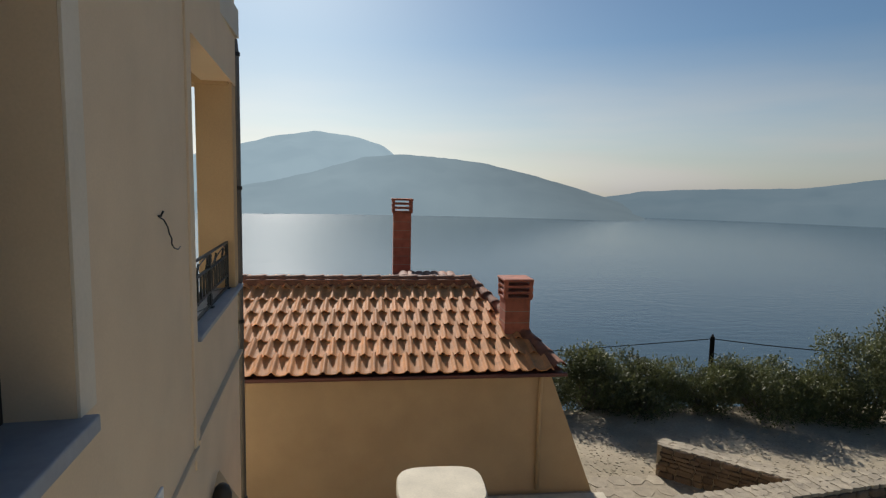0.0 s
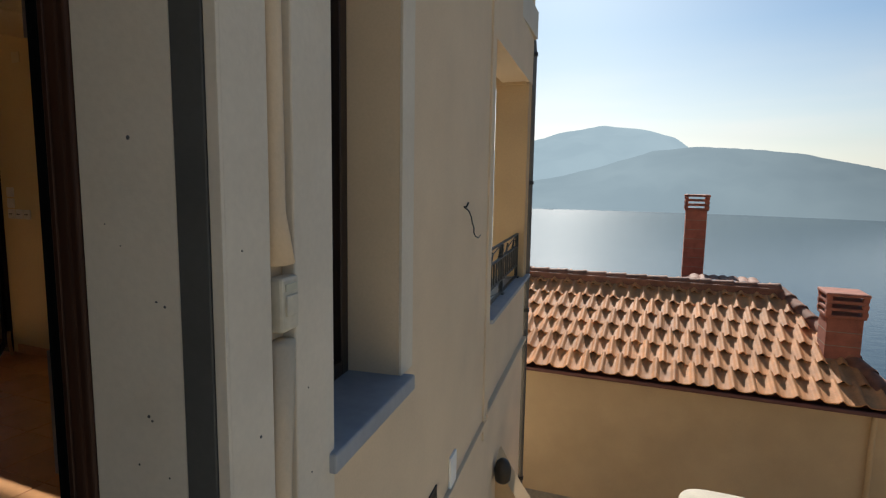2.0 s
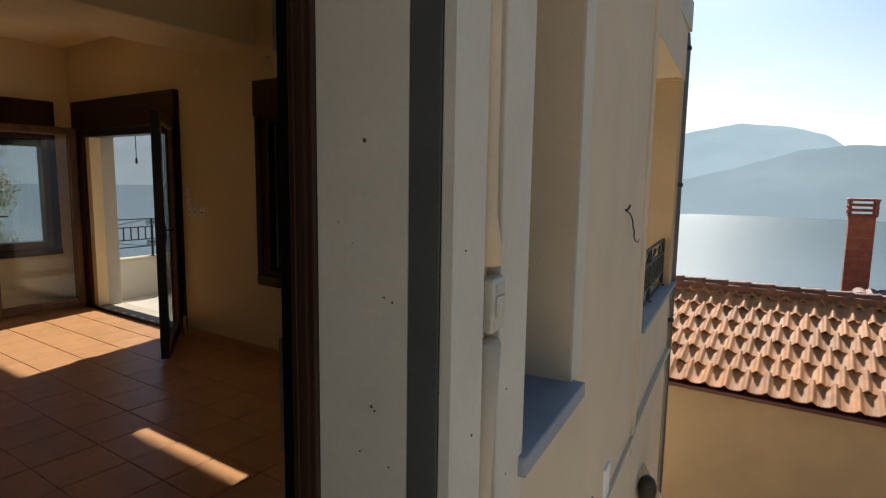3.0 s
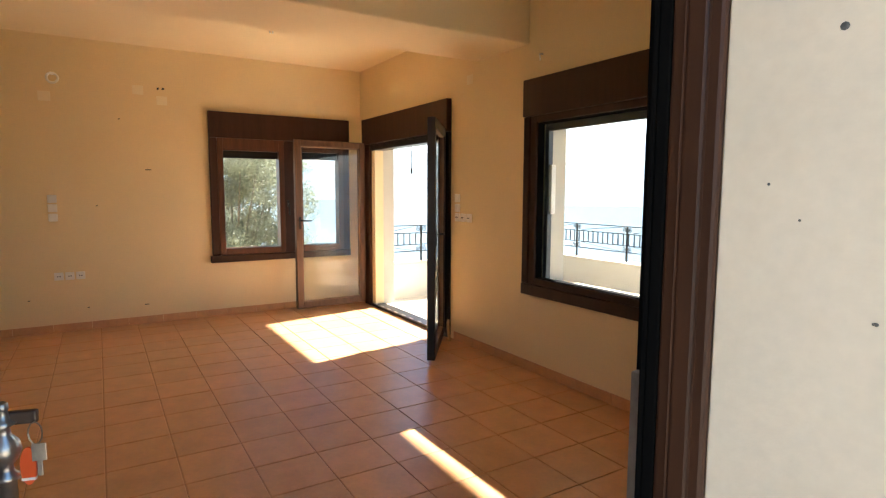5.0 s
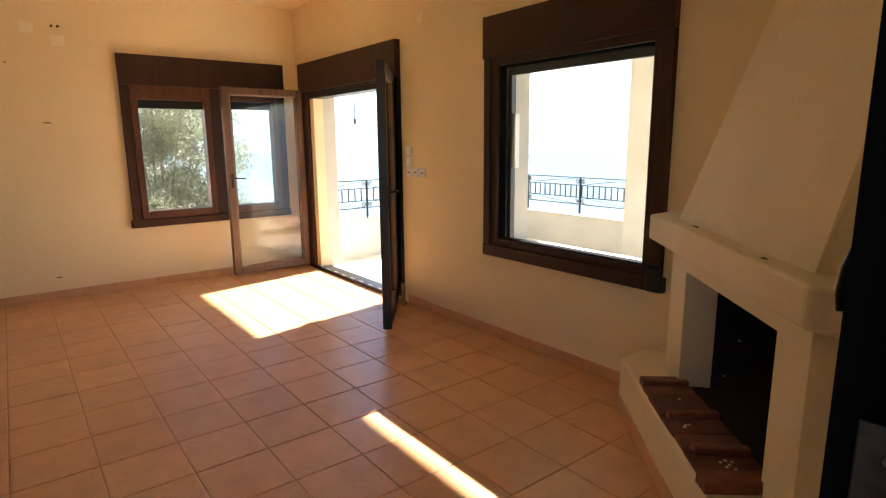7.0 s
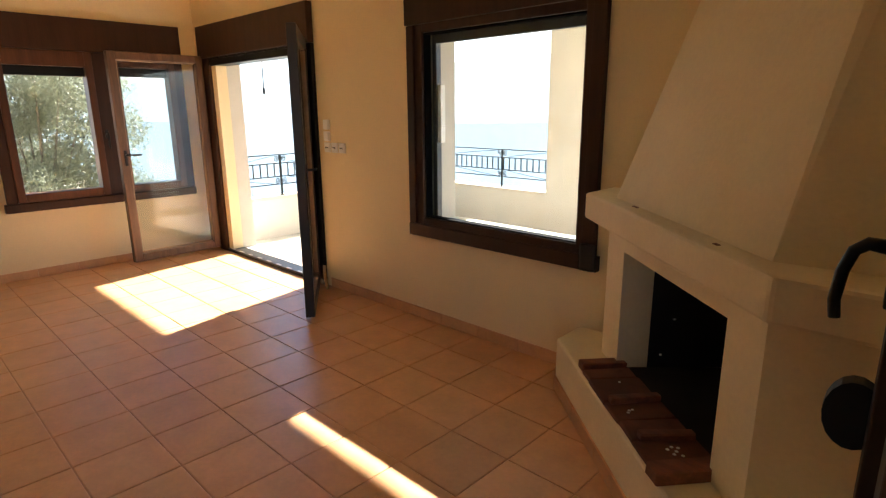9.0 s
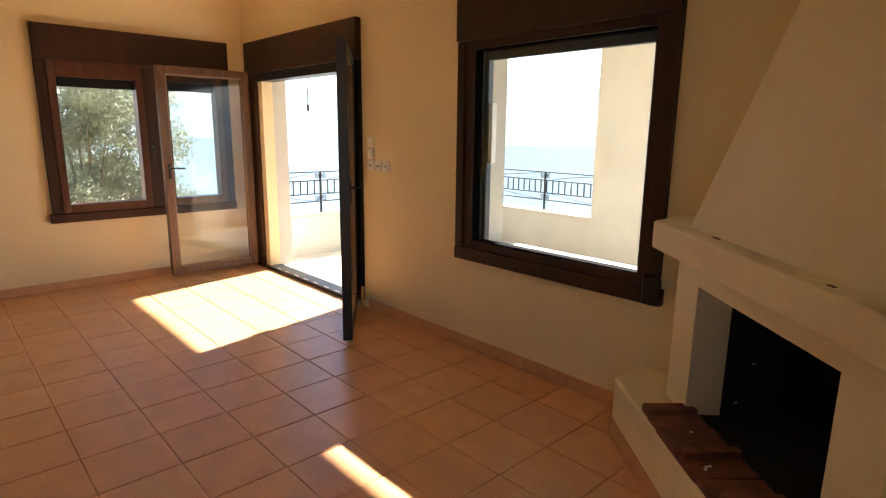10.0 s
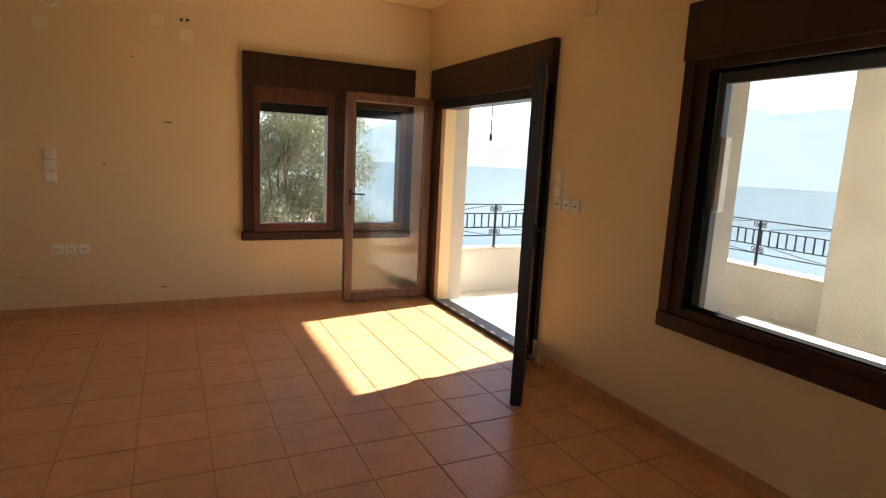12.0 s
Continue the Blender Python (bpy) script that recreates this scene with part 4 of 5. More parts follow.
for a, b in zip(rings, rings[1:]):
    for i in range(n):
        cp.faces.new((a[i], a[(i + 1) % n], b[(i + 1) % n], b[i]))
cp.faces.new(rings[0][::-1])
cp.faces.new(rings[-1])
part("stone_cap", cp, M_PALESTONE, gw, "pale rounded stone cap")
thing("outdoor_lamp", lathe(bmesh.new(), [(0.035, -0.50), (0.052, -0.48), (0.058, -0.41), (0.042, -0.36), (0.02, -0.34)], -0.925, 3.95, 14), material("dark bronze lamp", (0.05, 0.04, 0.03), 0.5, metal=0.4), "dark bronze bulkhead lamp on the house wall", "lamp", smooth=True)

# ---- neighbour's house ----
nb = empty("neighbour_house", pose(-0.045, 8.95, 0, 0, 0, 1.0), "ochre neighbour house with clay tile roof and chimneys", "house")
EZ, RZ, RUN, BACKY = -1.35, -0.41, 2.80, 6.3
PITCH = math.atan2(RZ - EZ, RUN)
XL, XRE, XRR = -3.2, 2.97, 1.95
part("wall", boxes((XL, 2.62, 0.18, 0.5, -3.5, EZ - 0.02)), M_YELLOW, nb)
bt = bmesh.new()
q = [(2.62, EZ - 0.02), (2.80, EZ - 0.02), (3.62, -3.5), (2.62, -3.5)]
v0 = [bt.verts.new((x, 0.18, z)) for x, z in q]
v1 = [bt.verts.new((x, BACKY, z)) for x, z in q]
bt.faces.new(v0)
bt.faces.new(v1[::-1])
for i in range(4):
    bt.faces.new((v0[i], v0[(i + 1) % 4], v1[(i + 1) % 4], v1[i]))
part("buttress", bt, M_YELLOW, nb, "sloping ochre buttress")
part("rear_wall", boxes((XL, 2.62, BACKY - 0.4, BACKY, -5.4, EZ - 0.2)), M_YELLOW, nb)
rf = bmesh.new()
fr = [rf.verts.new(p) for p in ((XL, 0.0, EZ), (XRE, 0.0, EZ), (XRR, RUN, RZ), (XL, RUN, RZ), (XRE, BACKY, EZ - 0.2), (XL, BACKY, EZ - 0.2))]
rf.faces.new((fr[0], fr[1], fr[2], fr[3]))
rf.faces.new((fr[1], fr[4], fr[2]))
rf.faces.new((fr[3], fr[2], fr[4], fr[5]))
rf.faces.new((fr[0], fr[3], fr[5]))
rf.faces.new((fr[5], fr[4], fr[1], fr[0]))
roof = part("roof", rf, M_GUTTER, nb, "clay tile hip roof")
part("gutter", boxes((XL, XRE + 0.06, -0.09, -0.01, EZ - 0.075, EZ - 0.015), bevel=0.015), M_GUTTER, nb, "brown eaves gutter")
part("fascia", boxes((XL, XRE + 0.02, -0.008, 0.17, EZ - 0.06, EZ - 0.03), bevel=0.004), M_GUTTER, nb, "brown eaves board")
part("gutter_drop", rod(bmesh.new(), [(2.66, 0.05, EZ - 0.05), (2.66, 0.10, EZ - 0.13), (2.66, 0.135, EZ - 0.24), (2.66, 0.135, -3.4)], 0.035, 10), M_YELLOW, nb, "ochre painted downpipe", smooth=True)

# S-shaped roof tile: x across, y up the slope
TW, TL = 0.252, 0.47


def tile_mesh():
    bm = bmesh.new()
    n = 16
    rows = []
    for y, lift in ((0.0, 0.026), (TL + 0.05, 0.0)):
        top, bot = [], []
        for i in range(n + 1):
            x = TW * 1.05 * i / n
            u = i / n
            z = 0.046 * (0.5 - 0.5 * math.cos(2 * math.pi * (u - 0.52) / 0.48)) if u > 0.52 else 0.010 * (math.cos(2 * math.pi * u / 0.52) * 0.5 - 0.5)
            top.append(bm.verts.new((x, y, z + lift + 0.016)))
            bot.append(bm.verts.new((x, y, z + lift)))
        rows.append((top, bot))
    (t0, b0), (t1, b1) = rows
    for i in range(n):
        bm.faces.new((t0[i], t0[i + 1], t1[i + 1], t1[i]))
        bm.faces.new((b0[i + 1], b0[i], b1[i], b1[i + 1]))
        bm.faces.new([bm.verts.new(v.co) for v in (b0[i], b0[i + 1], t0[i + 1], t0[i])])
    bm.faces.new([bm.verts.new(v.co) for v in (b0[0], t0[0], t1[0], b1[0])])
    bm.faces.new([bm.verts.new(v.co) for v in (b0[n], b1[n], t1[n], t0[n])])
    return mesh("roof_tile", bm, M_ROOF)


ROOF_TILE = tile_mesh()
ROOF_TILE.polygons.foreach_set("use_smooth", [p.normal.z > 0.3 for p in ROOF_TILE.polygons])
slope = Matrix.Translation((0, 0, EZ)) @ Matrix.Rotation(PITCH, 4, "X")
rng = random.Random(3)
L_S = RUN / math.cos(PITCH)
for r in range(round(L_S / (TL * 0.955))):
    y = -0.04 + r * TL * 0.955
    hip = XRE - 0.10 - (XRE - XRR) * (y + TL * 0.5) / L_S
    x = hip - TW
    while x > -3.1:
        ob = new("roof_tile", ROOF_TILE)
        ob.parent = roof
        ob.matrix_local = slope @ pose(x + rng.uniform(-0.004, 0.004), y + rng.uniform(-0.008, 0.008), 0.012 + rng.uniform(-0.003, 0.004), rng.uniform(-0.8, 0.8), rng.uniform(-0.8, 0.8), rng.uniform(-0.7, 0.7))
        x -= TW


def ridge_cap(length, r0, r1):
    bm = bmesh.new()
    rings = []
    for y, r, z in ((0.0, r0, 0.012), (0.03, r0 + 0.008, 0.012), (0.06, r0, 0.01), (length, r1, 0.0)):
        rings.append([bm.verts.new((r * math.cos(a), y, z + r * 0.85 * math.sin(a))) for a in [math.pi * k / 8 for k in range(9)]])
    for a, b in zip(rings, rings[1:]):
        for k in range(8):
            bm.faces.new((a[k], a[k + 1], b[k + 1], b[k]))
    return mesh("ridge_tile", bm, M_RIDGE, True)


RIDGE = ridge_cap(0.40, 0.125, 0.11)


def ridge_line(a, b):
    a, b = Vector(a), Vector(b)
    n = max(1, round((b - a).length / 0.36))
    rot = (b - a).to_track_quat("Y", "Z").to_matrix().to_4x4()
    for i in range(n):
        ob = new("ridge_tile", RIDGE)
        ob.parent = roof
        ob.matrix_local = Matrix.Translation(a.lerp(b, i / n)) @ rot


part("ridge_course", boxes((XL, XRR + 0.02, RUN - 0.20, RUN + 0.1, RZ - 0.12, RZ + 0.10), bevel=0.01), M_RIDGE, nb, "upright clay ridge course")
ridge_line((XRR, RUN - 0.03, RZ + 0.06), (-3.2, RUN - 0.03, RZ + 0.06))
ridge_line((XRE - 0.03, 0.05, EZ + 0.02), (XRR, RUN, RZ + 0.03))
# light verge tiles on the far slope
for k in range(7):
    ob = new("ridge_tile", RIDGE)
    ob.parent = roof
    ob.matrix_local = pose(0.62 + k * 0.17, RUN + 0.55, RZ - 0.03, 8, 0, 0)


def chimney(parent, x, y, z0, z1, w, hood_rows):
    c = empty("chimney", pose(x, y, 0), "red brick chimney with slotted clay hood", "")
    c.parent = parent
    part("shaft", boxes((-w / 2, w / 2, -w / 2, w / 2, z0, z1), bevel=0.008), M_BRICK, c)
    nc = max(2, round((z1 - z0) / 0.21))
    for i in range(1, nc):
        z = z0 + (z1 - z0) * i / nc
        part("joint", boxes((-w / 2 - 0.003, w / 2 + 0.003, -w / 2 - 0.003, w / 2 + 0.003, z - 0.005, z + 0.005)), M_MORTAR, c)
    z = z1
    HR = 0.11 * w
    for i in range(hood_rows):
        part("hood_ring", prism([(-w / 2 - 0.03, -w / 2 - 0.03), (w / 2 + 0.03, -w / 2 - 0.03), (w / 2 + 0.03, w / 2 + 0.03), (-w / 2 - 0.03, w / 2 + 0.03)], z, z + HR, bevel=0.012), M_BRICK, c)
        for sx, sy in ((-1, -1), (1, -1), (1, 1), (-1, 1)):
            part("hood_leg", boxes((sx * w / 2 - 0.035, sx * w / 2 + 0.035, sy * w / 2 - 0.035, sy * w / 2 + 0.035, z + HR - 0.002, z + HR * 2.2)), M_BRICK, c)
        z += HR * 2.2 - 0.002
    part("hood_cap", prism([(-w / 2 - 0.05, -w / 2 - 0.05), (w / 2 + 0.05, -w / 2 - 0.05), (w / 2 + 0.05, w / 2 + 0.05), (-w / 2 - 0.05, w / 2 + 0.05)], z, z + 0.05, bevel=0.02), M_BRICK, c)
    return c


chimney(nb, 0.68, 5.75, -1.9, 0.87, 0.44, 3)
chimney(nb, 2.45, 1.15, -1.4, -0.39, 0.44, 3)

# ---- yard ----
def ground_z(x, y):
    return -3.5 if y < 12.6 else -3.5 - (y - 12.6) * 0.55


gb = bmesh.new()
gx = [-80 + i * 4 for i in range(41)]
gy = [-60, -30, -10, 0, 4, 8, 10, 12, 12.6, 14, 18, 24, 32, 45, 60, 80, 98]
gg_ = [[gb.verts.new((x, y, max(-51.0, ground_z(x, y)) + (0.0 if y < 13 else 0.5 * noise.noise((x * 0.2, y * 0.2, 0))))) for x in gx] for y in gy]
for a, b in zip(gg_, gg_[1:]):
    for i in range(len(gx) - 1):
        gb.faces.new((a[i], a[i + 1], b[i + 1], b[i]))
ground = thing("ground", gb, M_EARTH, "dry earth yard falling away to the sea", "ground", "structure")
thing("concrete_apron", boxes((0.9, 3.7, 7.6, 9.0, -3.5, -3.42), bevel=0.01), M_PALESTONE, "pale concrete apron beside the neighbour wall", "pavement", "structure")


def stone_wall(name, p0, p1, top, thick, label):
    """Rubble wall with stones on its near face and pale slabs on top."""
    p0, p1 = Vector((*p0, 0)), Vector((*p1, 0))
    d = p1 - p0
    L = d.length
    w = empty(name, Matrix.Translation((p0.x, p0.y, 0)) @ Matrix.Rotation(math.atan2(d.y, d.x), 4, "Z"), label, "stone wall", "structure")
    part("core", boxes((0.01, L - 0.01, 0.02, thick - 0.02, -3.6, top - 0.007)), M_JOINT, w)
    rng = random.Random(name)
    shapes = []
    for k in range(4):
        bm = boxes((-0.5, 0.5, -0.5, 0.5, -0.5, 0.5))
        bmesh.ops.bevel(bm, geom=list(bm.edges), offset=0.16, segments=1, affect="EDGES")
        for v in bm.verts:
            v.co += Vector((rng.uniform(-0.06, 0.06), rng.uniform(-0.06, 0.06), rng.uniform(-0.06, 0.06)))
        shapes.append(mesh("stone", bm, M_STONE))
    slabs = []
    for k in range(3):
        pts = [(0.62 * math.cos(a) * rng.uniform(0.8, 1.0), 0.62 * math.sin(a) * rng.uniform(0.8, 1.0)) for a in [2 * math.pi * i / 5 + rng.uniform(-0.3, 0.3) for i in range(5)]]
        slabs.append(mesh("slab", prism(pts, -0.5, 0.5), M_SLAB))
    z = -3.5
    while z < top - 0.06:
        hgt = rng.uniform(0.06, 0.13)
        x = rng.uniform(0.0, 0.1)
        while x < L - 0.06:
            wd_ = min(rng.uniform(0.14, 0.34), L - x)
            ob = new("stone", rng.choice(shapes))
            ob.parent = w
            ob.matrix_local = Matrix.Translation((x + wd_ / 2, 0.03, min(z + hgt / 2, top - 0.05))) @ pose(0, 0, 0, rng.uniform(-4, 4), rng.uniform(-5, 5), rng.uniform(-4, 4)) @ Matrix.Diagonal((wd_ * 0.97, 0.12, hgt * 0.95, 1))
            x += wd_
        z += hgt
    x = 0.0
    while x < L:
        wd_ = rng.uniform(0.10, 0.22)
        for yy in (thick * 0.18, thick * 0.5, thick * 0.82):
            ob = new("slab", rng.choice(slabs))
            ob.parent = w
            ob.matrix_local = Matrix.Translation((x + wd_ / 2 + rng.uniform(-0.03, 0.03), yy, top - 0.028 + rng.uniform(0, 0.006))) @ pose(0, 0, 0, 0, 0, rng.uniform(-25, 25)) @ Matrix.Diagonal((wd_ * rng.uniform(0.95, 1.15), thick * 0.36, 0.05, 1))
        x += wd_
    return w


stone_wall("stone_wall", (4.90, 9.60), (7.4, 7.45), -2.92, 0.36, "low rubble stone yard wall with pale slabs on top")
stone_wall("stone_wall_front", (4.02, 7.08), (8.6, 7.76), -2.64, 0.40, "rubble stone retaining wall with pale slab top")
rng = random.Random(11)
# crazy paving beside the apron
pv = empty("crazy_paving", pose(0, 0, -3.5), "irregular pale stone paving in the yard", "paving", "structure")
part("mortar_bed", boxes((3.62, 5.85, 8.22, 9.60, -0.02, 0.006)), M_JOINT, pv)
for i in range(24):
    x, y = 3.8 + (i % 6) * 0.34 + rng.uniform(-0.06, 0.06), 8.4 + (i // 6) * 0.34 + rng.uniform(-0.06, 0.06)
    a0 = rng.uniform(0, 6)
    pts = [(x + 0.19 * math.cos(a) * rng.uniform(0.8, 1.0), y + 0.19 * math.sin(a) * rng.uniform(0.8, 1.0)) for a in [a0 + 2 * math.pi * k / 6 for k in range(6)]]
    part("slab", prism(pts, 0.0, 0.011 + rng.uniform(0, 0.004)), M_SLAB, pv)


yr_ = np.random.RandomState(8)
sv, sf = [], []
for i in range(2600):
    x, y = yr_.uniform(3.8, 14), yr_.uniform(9.3, 12.4)
    r0, a0, hh = yr_.uniform(0.012, 0.045), yr_.uniform(0, 6.28), yr_.uniform(0.003, 0.012)
    k = len(sv)
    for j in range(5):
        a = a0 + j * 1.2566
        rr = r0 * yr_.uniform(0.7, 1.1)
        sv += [(x + rr * math.cos(a), y + rr * math.sin(a), -3.51), (x + 0.8 * rr * math.cos(a), y + 0.8 * rr * math.sin(a), -3.5 + hh)]
    sf.append([k + 1, k + 3, k + 5, k + 7, k + 9])
    sf += [[k + 2 * j, k + (2 * j + 2) % 10, k + (2 * j + 3) % 10, k + 2 * j + 1] for j in range(5)]
ys_me = bpy.data.meshes.new("yard_stones")
ys_me.from_pydata(sv, [], sf)
ys_me.materials.append(M_EARTH)
tagged(new("yard_stones", ys_me), "small flat stones trodden into the yard earth", "stones", kind="stuff")


# ---- plants ----
def leaf_cloud(name, blobs, count, size, mat, seed, flat=0.35):
    """Many small pointed leaves spread through the blobs (x, y, z, rx, ry, rz)."""
    r = np.random.RandomState(seed)
    vol = np.array([b[3] * b[4] * b[5] for b in blobs]) ** 0.67
    pick = r.choice(len(blobs), count, p=vol / vol.sum())
    bl = np.array(blobs)[pick]
    d = r.normal(size=(count, 3))
    d /= np.linalg.norm(d, axis=1)[:, None]
    rad = r.uniform(0.35, 1.0, count) ** 0.5 * (1 + 0.18 * r.normal(size=count))
    c = bl[:, :3] + d * rad[:, None] * bl[:, 3:6]
    ax = r.normal(size=(count, 3)) + d * 0.8 + np.array([0, 0, 0.5])
    ax /= np.linalg.norm(ax, axis=1)[:, None]
    sd = np.cross(ax, r.normal(size=(count, 3)))
    sd /= np.linalg.norm(sd, axis=1)[:, None]
    ln = size * r.uniform(0.6, 1.4, count)[:, None]
    wd_ = ln * flat
    v = np.concatenate([c - ax * ln * 0.5, c + sd * wd_ * 0.5, c + ax * ln * 0.5, c - sd * wd_ * 0.5], axis=1).reshape(-1, 3)
    f = np.arange(count * 4).reshape(-1, 4)
    me = bpy.data.meshes.new(name)
    me.from_pydata(v.tolist(), [], f.tolist())
    me.materials.append(mat)
    return me


def shrub(name, x, y, w, h, seed, label, mat, count, leaf, category="bush", group=""):
    z = ground_z(x, y) - 0.02
    ob = empty(name, pose(x, y, z), label, category, group=group)
    r = random.Random(seed)
    tr = bmesh.new()
    blobs = []
    for k in range(15):
        a = r.uniform(0, 2 * math.pi)
        rr = r.uniform(0.1, 0.48) * w
        zz = h * r.uniform(0.18, 0.80)
        bx, by = rr * math.cos(a), rr * math.sin(a) * 0.8
        rod(tr, [(bx * 0.15, by * 0.15, 0), (bx * 0.5, by * 0.5, zz * 0.5), (bx, by, zz)], [0.035, 0.022, 0.008], 6)
        s = r.uniform(0.16, 0.28) * w
        blobs.append((bx, by, zz, s, s, min(s, h * 0.30)))
    part("branch", tr, M_BARK, ob)
    cr = new("crown", leaf_cloud("crown", blobs, count, leaf, mat, seed))
    cr.parent = ob
    return ob


for i, (x, y, w, h) in enumerate(((3.6, 12.9, 1.6, 1.0), (4.9, 12.8, 1.9, 1.45), (6.2, 12.7, 2.0, 1.25), (7.5, 12.5, 1.9, 1.15), (8.8, 12.3, 2.0, 1.25), (10.0, 12.0, 2.1, 1.3), (11.0, 11.6, 2.3, 2.0), (12.4, 11.2, 2.6, 2.5), (9.4, 13.2, 2.0, 1.2), (5.6, 13.4, 2.0, 1.3))):
    shrub("oleander_bush", x, y, w, h, 20 + i, "dense dark green bush along the yard edge", M_BUSH, round(9500 * max(1.0, h / 1.2) * max(1.0, w / 1.9)), 0.08, group="hedge bushes")


def olive(x, y, z0, h, w, seed, count):
    ob = empty("olive_tree", pose(x, y, z0), "silvery olive tree standing beside the house", "tree", group="olive trees")
    r = random.Random(seed)
    tr = bmesh.new()
    rod(tr, [(0, 0, 0), (0.1, 0.05, h * 0.2), (0.0, 0.0, h * 0.45)], [0.22, 0.17, 0.12], 10)
    blobs = []
    for k in range(44):
        a = r.uniform(0, 2 * math.pi)
        zz = h * r.uniform(0.45, 0.95)
        rr = w * r.uniform(0.1, 0.5) * (1.1 - abs(zz / h - 0.65))
        bx, by = rr * math.cos(a), rr * math.sin(a)
        rod(tr, [(0, 0, h * 0.4), (bx * 0.45, by * 0.45, h * 0.4 + (zz - h * 0.4) * 0.6), (bx, by, zz)], [0.045, 0.022, 0.006], 6)
        blobs.append((bx, by, zz, w * 0.155, w * 0.155, w * 0.15))
    part("trunk", tr, M_BARK, ob, smooth=True)
    cr = new("crown", leaf_cloud("crown", blobs, count, 0.062, M_LEAF, seed, 0.22))
    cr.parent = ob
    return ob


olive(-10.3, 2.5, -3.5, 5.75, 2.35, 11, 95000)
olive(-11.6, 3.55, -3.5, 2.7, 2.2, 9, 26000)
pl = empty("utility_pole", pose(15.35, 24.6, ground_z(0, 24.6)), "wooden utility pole below the yard, blackened as backlit", "pole")
PZ = -5.08 - ground_z(0, 24.6)
# black colour on the pole stands in for its backlit side
part("pole", rod(bmesh.new(), [(0, 0, 0), (0, 0, PZ)], [0.13, 0.10], 10), M_MATTE, pl)
part("insulator", lathe(bmesh.new(), [(0.05, PZ), (0.06, PZ + 0.05), (0.03, PZ + 0.12)], 0.0, 0, 8), M_BLACK, pl)
wrb = bmesh.new()
for x1, y1, z1 in ((-12.0, 45.0, -12.0), (22.0, 12.0, -2.0)):
    rod(wrb, [(15.35 + (x1 - 15.35) * f, 24.6 + (y1 - 24.6) * f, -5.18 + (z1 + 5.18) * f - 0.5 * math.sin(math.pi * f)) for f in [i / 14 for i in range(15)]], 0.022, 5)
thing("power_line", wrb, M_MATTE, "black power line slung between the poles", "cable")

# ---- sea and far hills ----
M_SEA = bpy.data.materials.new("sea water")
M_SEA.use_nodes = True
sn, sl = M_SEA.node_tree.nodes, M_SEA.node_tree.links
sb = sn["Principled BSDF"]
sb.inputs["Base Color"].default_value = (0.048, 0.076, 0.090, 1)
sb.inputs["Roughness"].default_value = 0.165
sb.inputs["IOR"].default_value = 1.33
sg = sn.new("ShaderNodeNewGeometry")
sw1, sw2, sm, sbp = sn.new("ShaderNodeTexNoise"), sn.new("ShaderNodeTexNoise"), sn.new("ShaderNodeMath"), sn.new("ShaderNodeBump")
mpp = sn.new("ShaderNodeMapping")
mpp.inputs["Scale"].default_value = (0.45, 1.0, 1.0)
sl.new(sg.outputs["Position"], mpp.inputs["Vector"])
sw1.inputs["Scale"].default_value, sw2.inputs["Scale"].default_value = 0.35, 0.012
sw1.inputs["Detail"].default_value, sw2.inputs["Detail"].default_value = 5, 4
for x in (sw1, sw2):
    sl.new(mpp.outputs[0], x.inputs["Vector"])
sm.operation = "MULTIPLY_ADD"
sl.new(sw2.outputs["Fac"], sm.inputs[0])
sm.inputs[1].default_value = 3.0
sl.new(sw1.outputs["Fac"], sm.inputs[2])
sl.new(sm.outputs[0], sbp.inputs["Height"])
sbp.inputs["Strength"].default_value, sbp.inputs["Distance"].default_value = 0.25, 0.35
sl.new(sbp.outputs[0], sb.inputs["Normal"])
thing("sea", prism([(-4400, 70), (4400, 70), (4400, 4400), (-4400, 4400)], -42.5, -42), M_SEA, "calm blue sea reaching the far hills", "sea", "structure")


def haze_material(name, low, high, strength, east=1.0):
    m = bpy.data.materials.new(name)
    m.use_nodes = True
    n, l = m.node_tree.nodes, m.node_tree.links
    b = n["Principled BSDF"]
    # base nearly black: emission carries the daylight and haze on the hills
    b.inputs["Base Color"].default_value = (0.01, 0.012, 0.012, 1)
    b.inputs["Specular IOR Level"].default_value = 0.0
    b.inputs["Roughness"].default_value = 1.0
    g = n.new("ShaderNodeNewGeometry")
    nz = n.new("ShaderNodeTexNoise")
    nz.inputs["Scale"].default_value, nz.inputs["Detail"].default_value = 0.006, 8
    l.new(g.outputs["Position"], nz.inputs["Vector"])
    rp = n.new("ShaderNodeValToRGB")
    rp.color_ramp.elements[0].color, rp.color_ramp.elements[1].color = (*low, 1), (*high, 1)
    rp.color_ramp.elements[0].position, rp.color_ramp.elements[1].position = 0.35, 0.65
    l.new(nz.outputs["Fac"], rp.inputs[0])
    # glow scaled down towards the east, as haze thins away from the sun
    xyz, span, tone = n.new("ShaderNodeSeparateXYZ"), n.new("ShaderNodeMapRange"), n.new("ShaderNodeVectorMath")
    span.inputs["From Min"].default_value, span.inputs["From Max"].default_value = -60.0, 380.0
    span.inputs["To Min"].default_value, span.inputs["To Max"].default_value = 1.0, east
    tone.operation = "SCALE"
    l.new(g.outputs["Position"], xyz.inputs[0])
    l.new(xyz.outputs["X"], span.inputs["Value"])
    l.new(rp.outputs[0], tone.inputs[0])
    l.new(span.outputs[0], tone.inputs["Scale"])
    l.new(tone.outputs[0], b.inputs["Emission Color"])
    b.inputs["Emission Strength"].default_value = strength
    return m


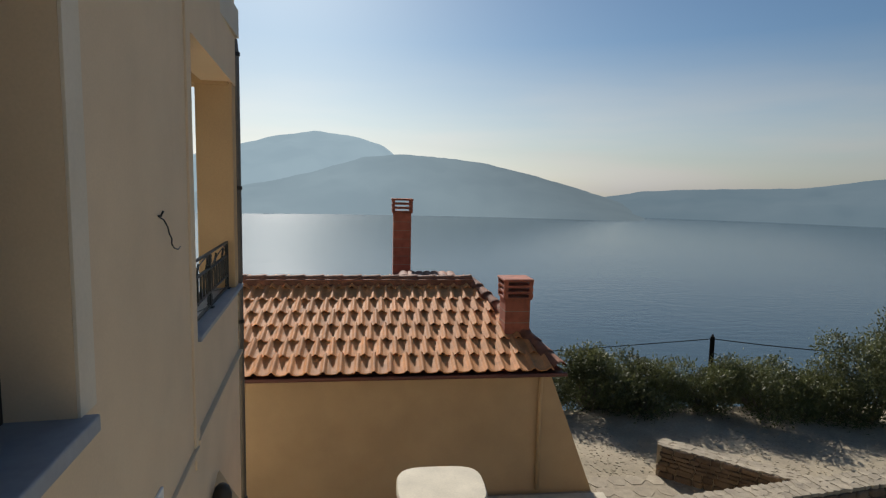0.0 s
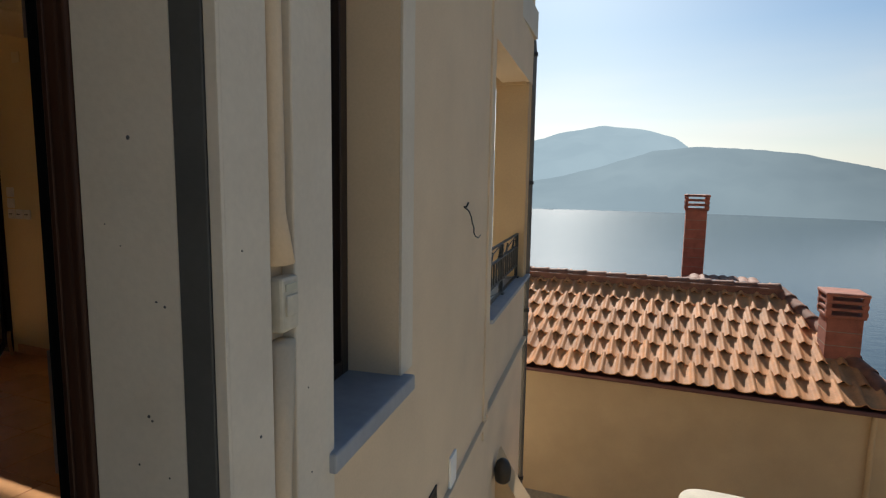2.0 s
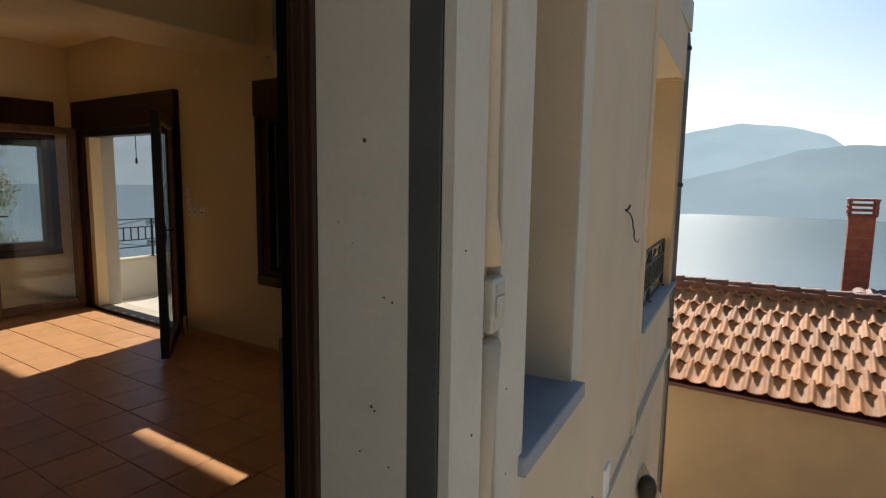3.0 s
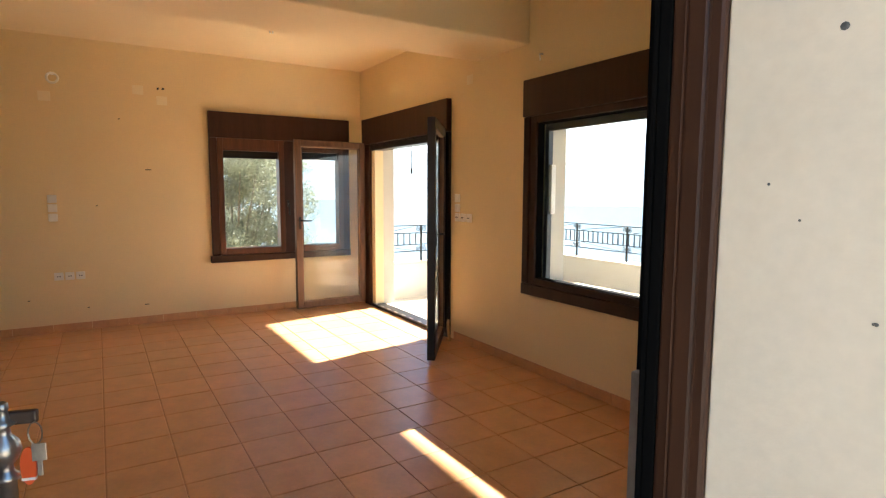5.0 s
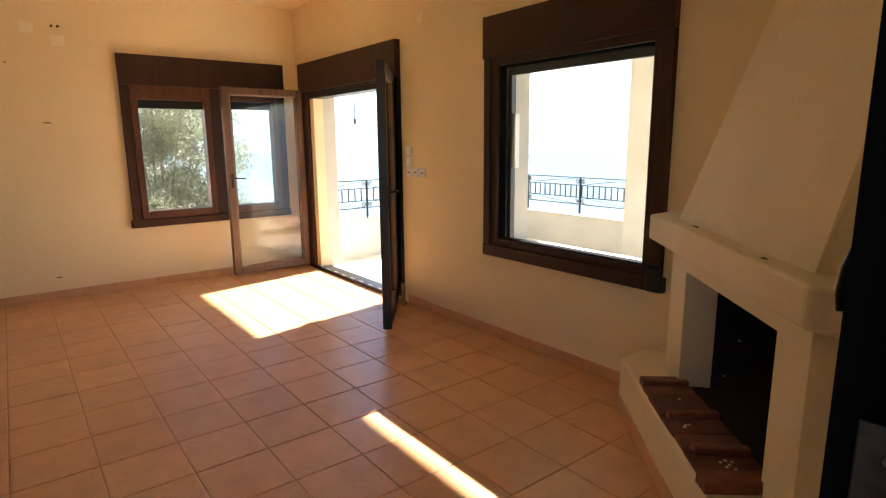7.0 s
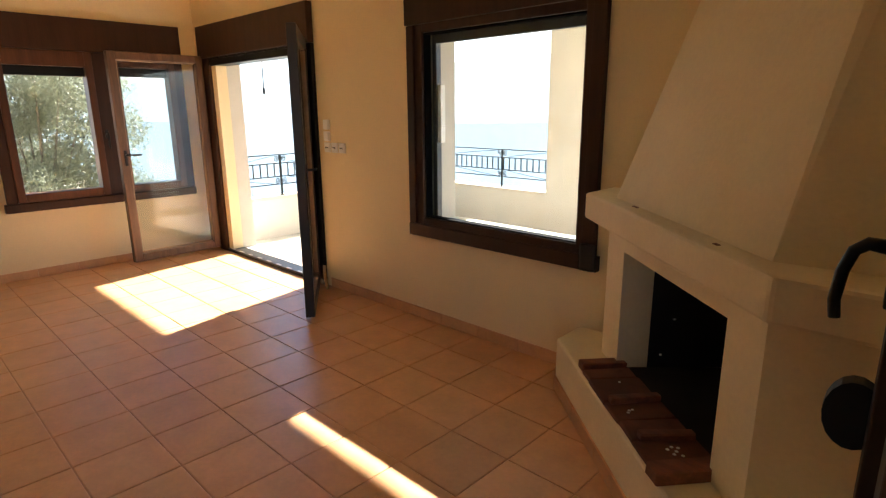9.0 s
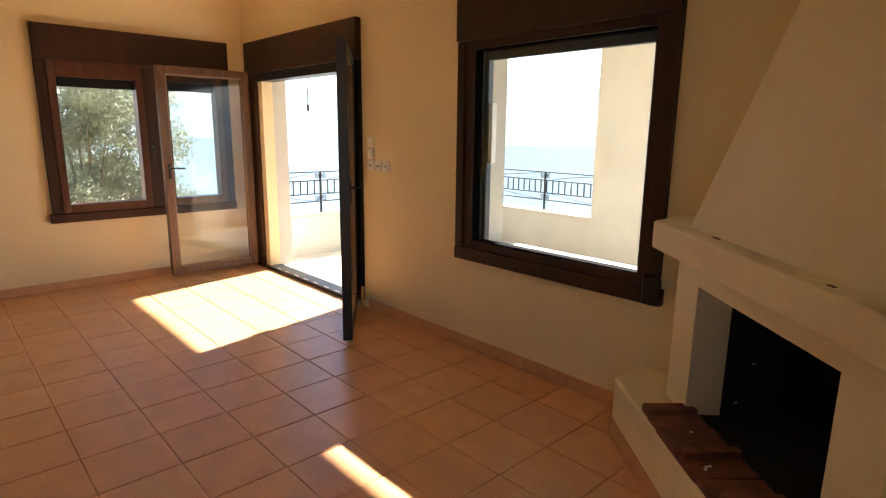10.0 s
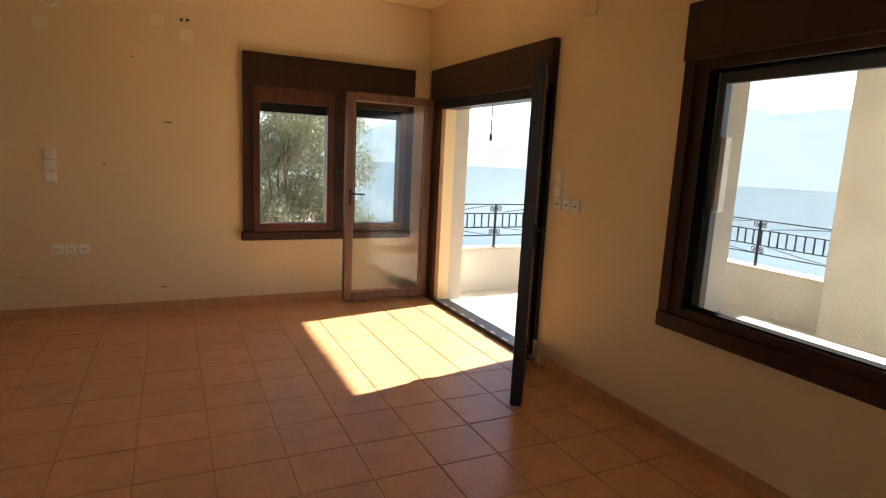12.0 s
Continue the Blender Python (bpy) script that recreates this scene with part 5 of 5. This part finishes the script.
def hills(name, ridge, shore, mat, label, seed, depth=0.4):
    """A far range from (degrees west of north, elevation of the crest) pairs, rising from the shore at that distance."""
    bm = bmesh.new()
    h0, h1 = ridge[0][0], ridge[-1][0]
    n = int((h1 - h0) / 0.35)
    rows = 12
    hs = [p[0] for p in ridge]
    es = [p[1] for p in ridge]
    grid = []
    for i in range(n + 1):
        h = h0 + (h1 - h0) * i / n
        e = float(np.interp(h, hs, es)) + 0.10 * noise.noise((h * 0.45, seed, 0)) + 0.05 * noise.noise((h * 1.7, seed, 3)) + 0.75
        r1 = shore * (1 + depth)
        crest = 1.55 + r1 * math.tan(radians(e))
        col = []
        for k in range(rows + 1):
            f = k / rows
            r = shore + (r1 - shore) * f + (0 if k in (0, rows) else 0.05 * shore * noise.noise((h * 0.5, f * 4, seed)))
            z = -42.2 + (crest + 42.2) * (f ** 0.8) * (1 + (0 if k in (0, rows) else 0.05 * noise.noise((h * 0.8, f * 3, seed + 5))))
            col.append(bm.verts.new((-math.sin(radians(h)) * r, math.cos(radians(h)) * r, z)))
        col.append(bm.verts.new((-math.sin(radians(h)) * r1 * 1.2, math.cos(radians(h)) * r1 * 1.2, -42.2)))
        grid.append(col)
    for a, b in zip(grid, grid[1:]):
        for k in range(rows + 1):
            bm.faces.new((a[k], b[k], b[k + 1], a[k + 1]))
    return thing(name, bm, mat, label, "hills", "structure", smooth=True)


# self-glowing hill tints with the haze mixed into the colour
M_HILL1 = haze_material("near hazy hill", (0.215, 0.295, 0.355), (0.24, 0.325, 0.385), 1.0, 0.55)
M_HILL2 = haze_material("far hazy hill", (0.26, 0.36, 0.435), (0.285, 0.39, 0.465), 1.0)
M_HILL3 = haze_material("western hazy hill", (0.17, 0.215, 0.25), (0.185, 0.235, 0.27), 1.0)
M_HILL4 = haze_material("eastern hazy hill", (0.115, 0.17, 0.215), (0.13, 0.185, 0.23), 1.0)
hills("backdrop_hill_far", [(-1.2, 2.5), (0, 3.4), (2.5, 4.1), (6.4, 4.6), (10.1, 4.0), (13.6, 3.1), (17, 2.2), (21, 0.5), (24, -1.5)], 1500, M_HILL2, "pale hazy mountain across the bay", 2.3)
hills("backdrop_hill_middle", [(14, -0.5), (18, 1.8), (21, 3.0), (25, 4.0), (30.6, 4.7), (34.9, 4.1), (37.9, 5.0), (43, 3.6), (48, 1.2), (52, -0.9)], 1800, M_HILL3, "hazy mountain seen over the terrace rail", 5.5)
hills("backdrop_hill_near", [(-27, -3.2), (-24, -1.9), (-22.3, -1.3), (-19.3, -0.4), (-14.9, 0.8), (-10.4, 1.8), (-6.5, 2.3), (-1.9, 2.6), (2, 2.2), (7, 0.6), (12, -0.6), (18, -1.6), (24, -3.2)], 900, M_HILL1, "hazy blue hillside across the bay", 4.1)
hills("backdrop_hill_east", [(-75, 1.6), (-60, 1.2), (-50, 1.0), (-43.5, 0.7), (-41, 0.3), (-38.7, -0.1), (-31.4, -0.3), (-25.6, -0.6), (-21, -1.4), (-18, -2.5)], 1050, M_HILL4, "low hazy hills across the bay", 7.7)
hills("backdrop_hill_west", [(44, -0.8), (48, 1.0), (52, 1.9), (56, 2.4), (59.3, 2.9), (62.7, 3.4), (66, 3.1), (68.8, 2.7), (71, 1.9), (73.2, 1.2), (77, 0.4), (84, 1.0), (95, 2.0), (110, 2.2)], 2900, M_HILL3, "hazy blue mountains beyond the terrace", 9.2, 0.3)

# ---- floor tiles and skirting ----
def slab_tile(w, d, h, mat, name):
    bm = bmesh.new()
    e = 0.004
    lo = [bm.verts.new((x, y, -h)) for x, y in ((-w / 2, -d / 2), (w / 2, -d / 2), (w / 2, d / 2), (-w / 2, d / 2))]
    mid = [bm.verts.new((x, y, -e * 0.6)) for x, y in ((-w / 2, -d / 2), (w / 2, -d / 2), (w / 2, d / 2), (-w / 2, d / 2))]
    hi = [bm.verts.new((x, y, 0)) for x, y in ((-w / 2 + e, -d / 2 + e), (w / 2 - e, -d / 2 + e), (w / 2 - e, d / 2 - e), (-w / 2 + e, d / 2 - e))]
    for a, b in ((lo, mid), (mid, hi)):
        for i in range(4):
            bm.faces.new((a[i], a[(i + 1) % 4], b[(i + 1) % 4], b[i]))
    bm.faces.new(hi)
    return mesh(name, bm, mat)


PT = 0.322
TILE = slab_tile(PT - 0.0035, PT - 0.0035, 0.012, M_TILE, "floor_tile")
rng = random.Random(21)
rest = bmesh.new()
count = 0
for i in range(-10, 11):
    for j in range(-20, 4):
        x, y = -4.33 + (i + 0.5) * PT, 2.51 + (j - 0.5) * PT
        if x < XA - 0.1 or x > -1.0 or y > YB + 0.1 or y < -3.5:
            continue
        m = pose(x, y, rng.uniform(-0.0006, 0.0006), rng.uniform(-0.12, 0.12), rng.uniform(-0.12, 0.12), rng.uniform(-0.15, 0.15))
        if j >= -10:
            ob = new("floor_tile", TILE)
            ob.parent = floor
            ob.matrix_local = m
        else:
            bm = bmesh.new()
            bm.from_mesh(TILE)
            bm.transform(m)
            tmp = bpy.data.meshes.new("tmp")
            bm.to_mesh(tmp)
            bm.free()
            rest.from_mesh(tmp)
            bpy.data.meshes.remove(tmp)
tagged(part("floor_tile_rest", rest, M_TILE, floor), kind="stuff")
SKIRT = mesh("skirting_tile", boxes((-0.1598, 0.1598, 0.0, 0.010, 0.0, 0.075), bevel=0.0015), M_TILE)
sk = empty("baseboard", pose(0, 0, 0), "terracotta tile skirting along the walls", "baseboard", "structure")


def skirt(at):
    ob = new("skirting_tile", SKIRT)
    ob.parent = sk
    ob.matrix_local = at


for k in range(20):
    skirt(pose(XA, YB - 0.19 - k * PT, 0.001, 0, 0, -90))
for k in range(8):
    skirt(pose(-4.79 + k * PT, YB, 0.001, 0, 0, 180))
# skirting round the hearth
for k in range(5):
    skirt(pose(hx + 0.743 * (0.17 + k * 0.32), hy - 0.669 * (0.17 + k * 0.32), 0.001, 0, 0, FA + 180))
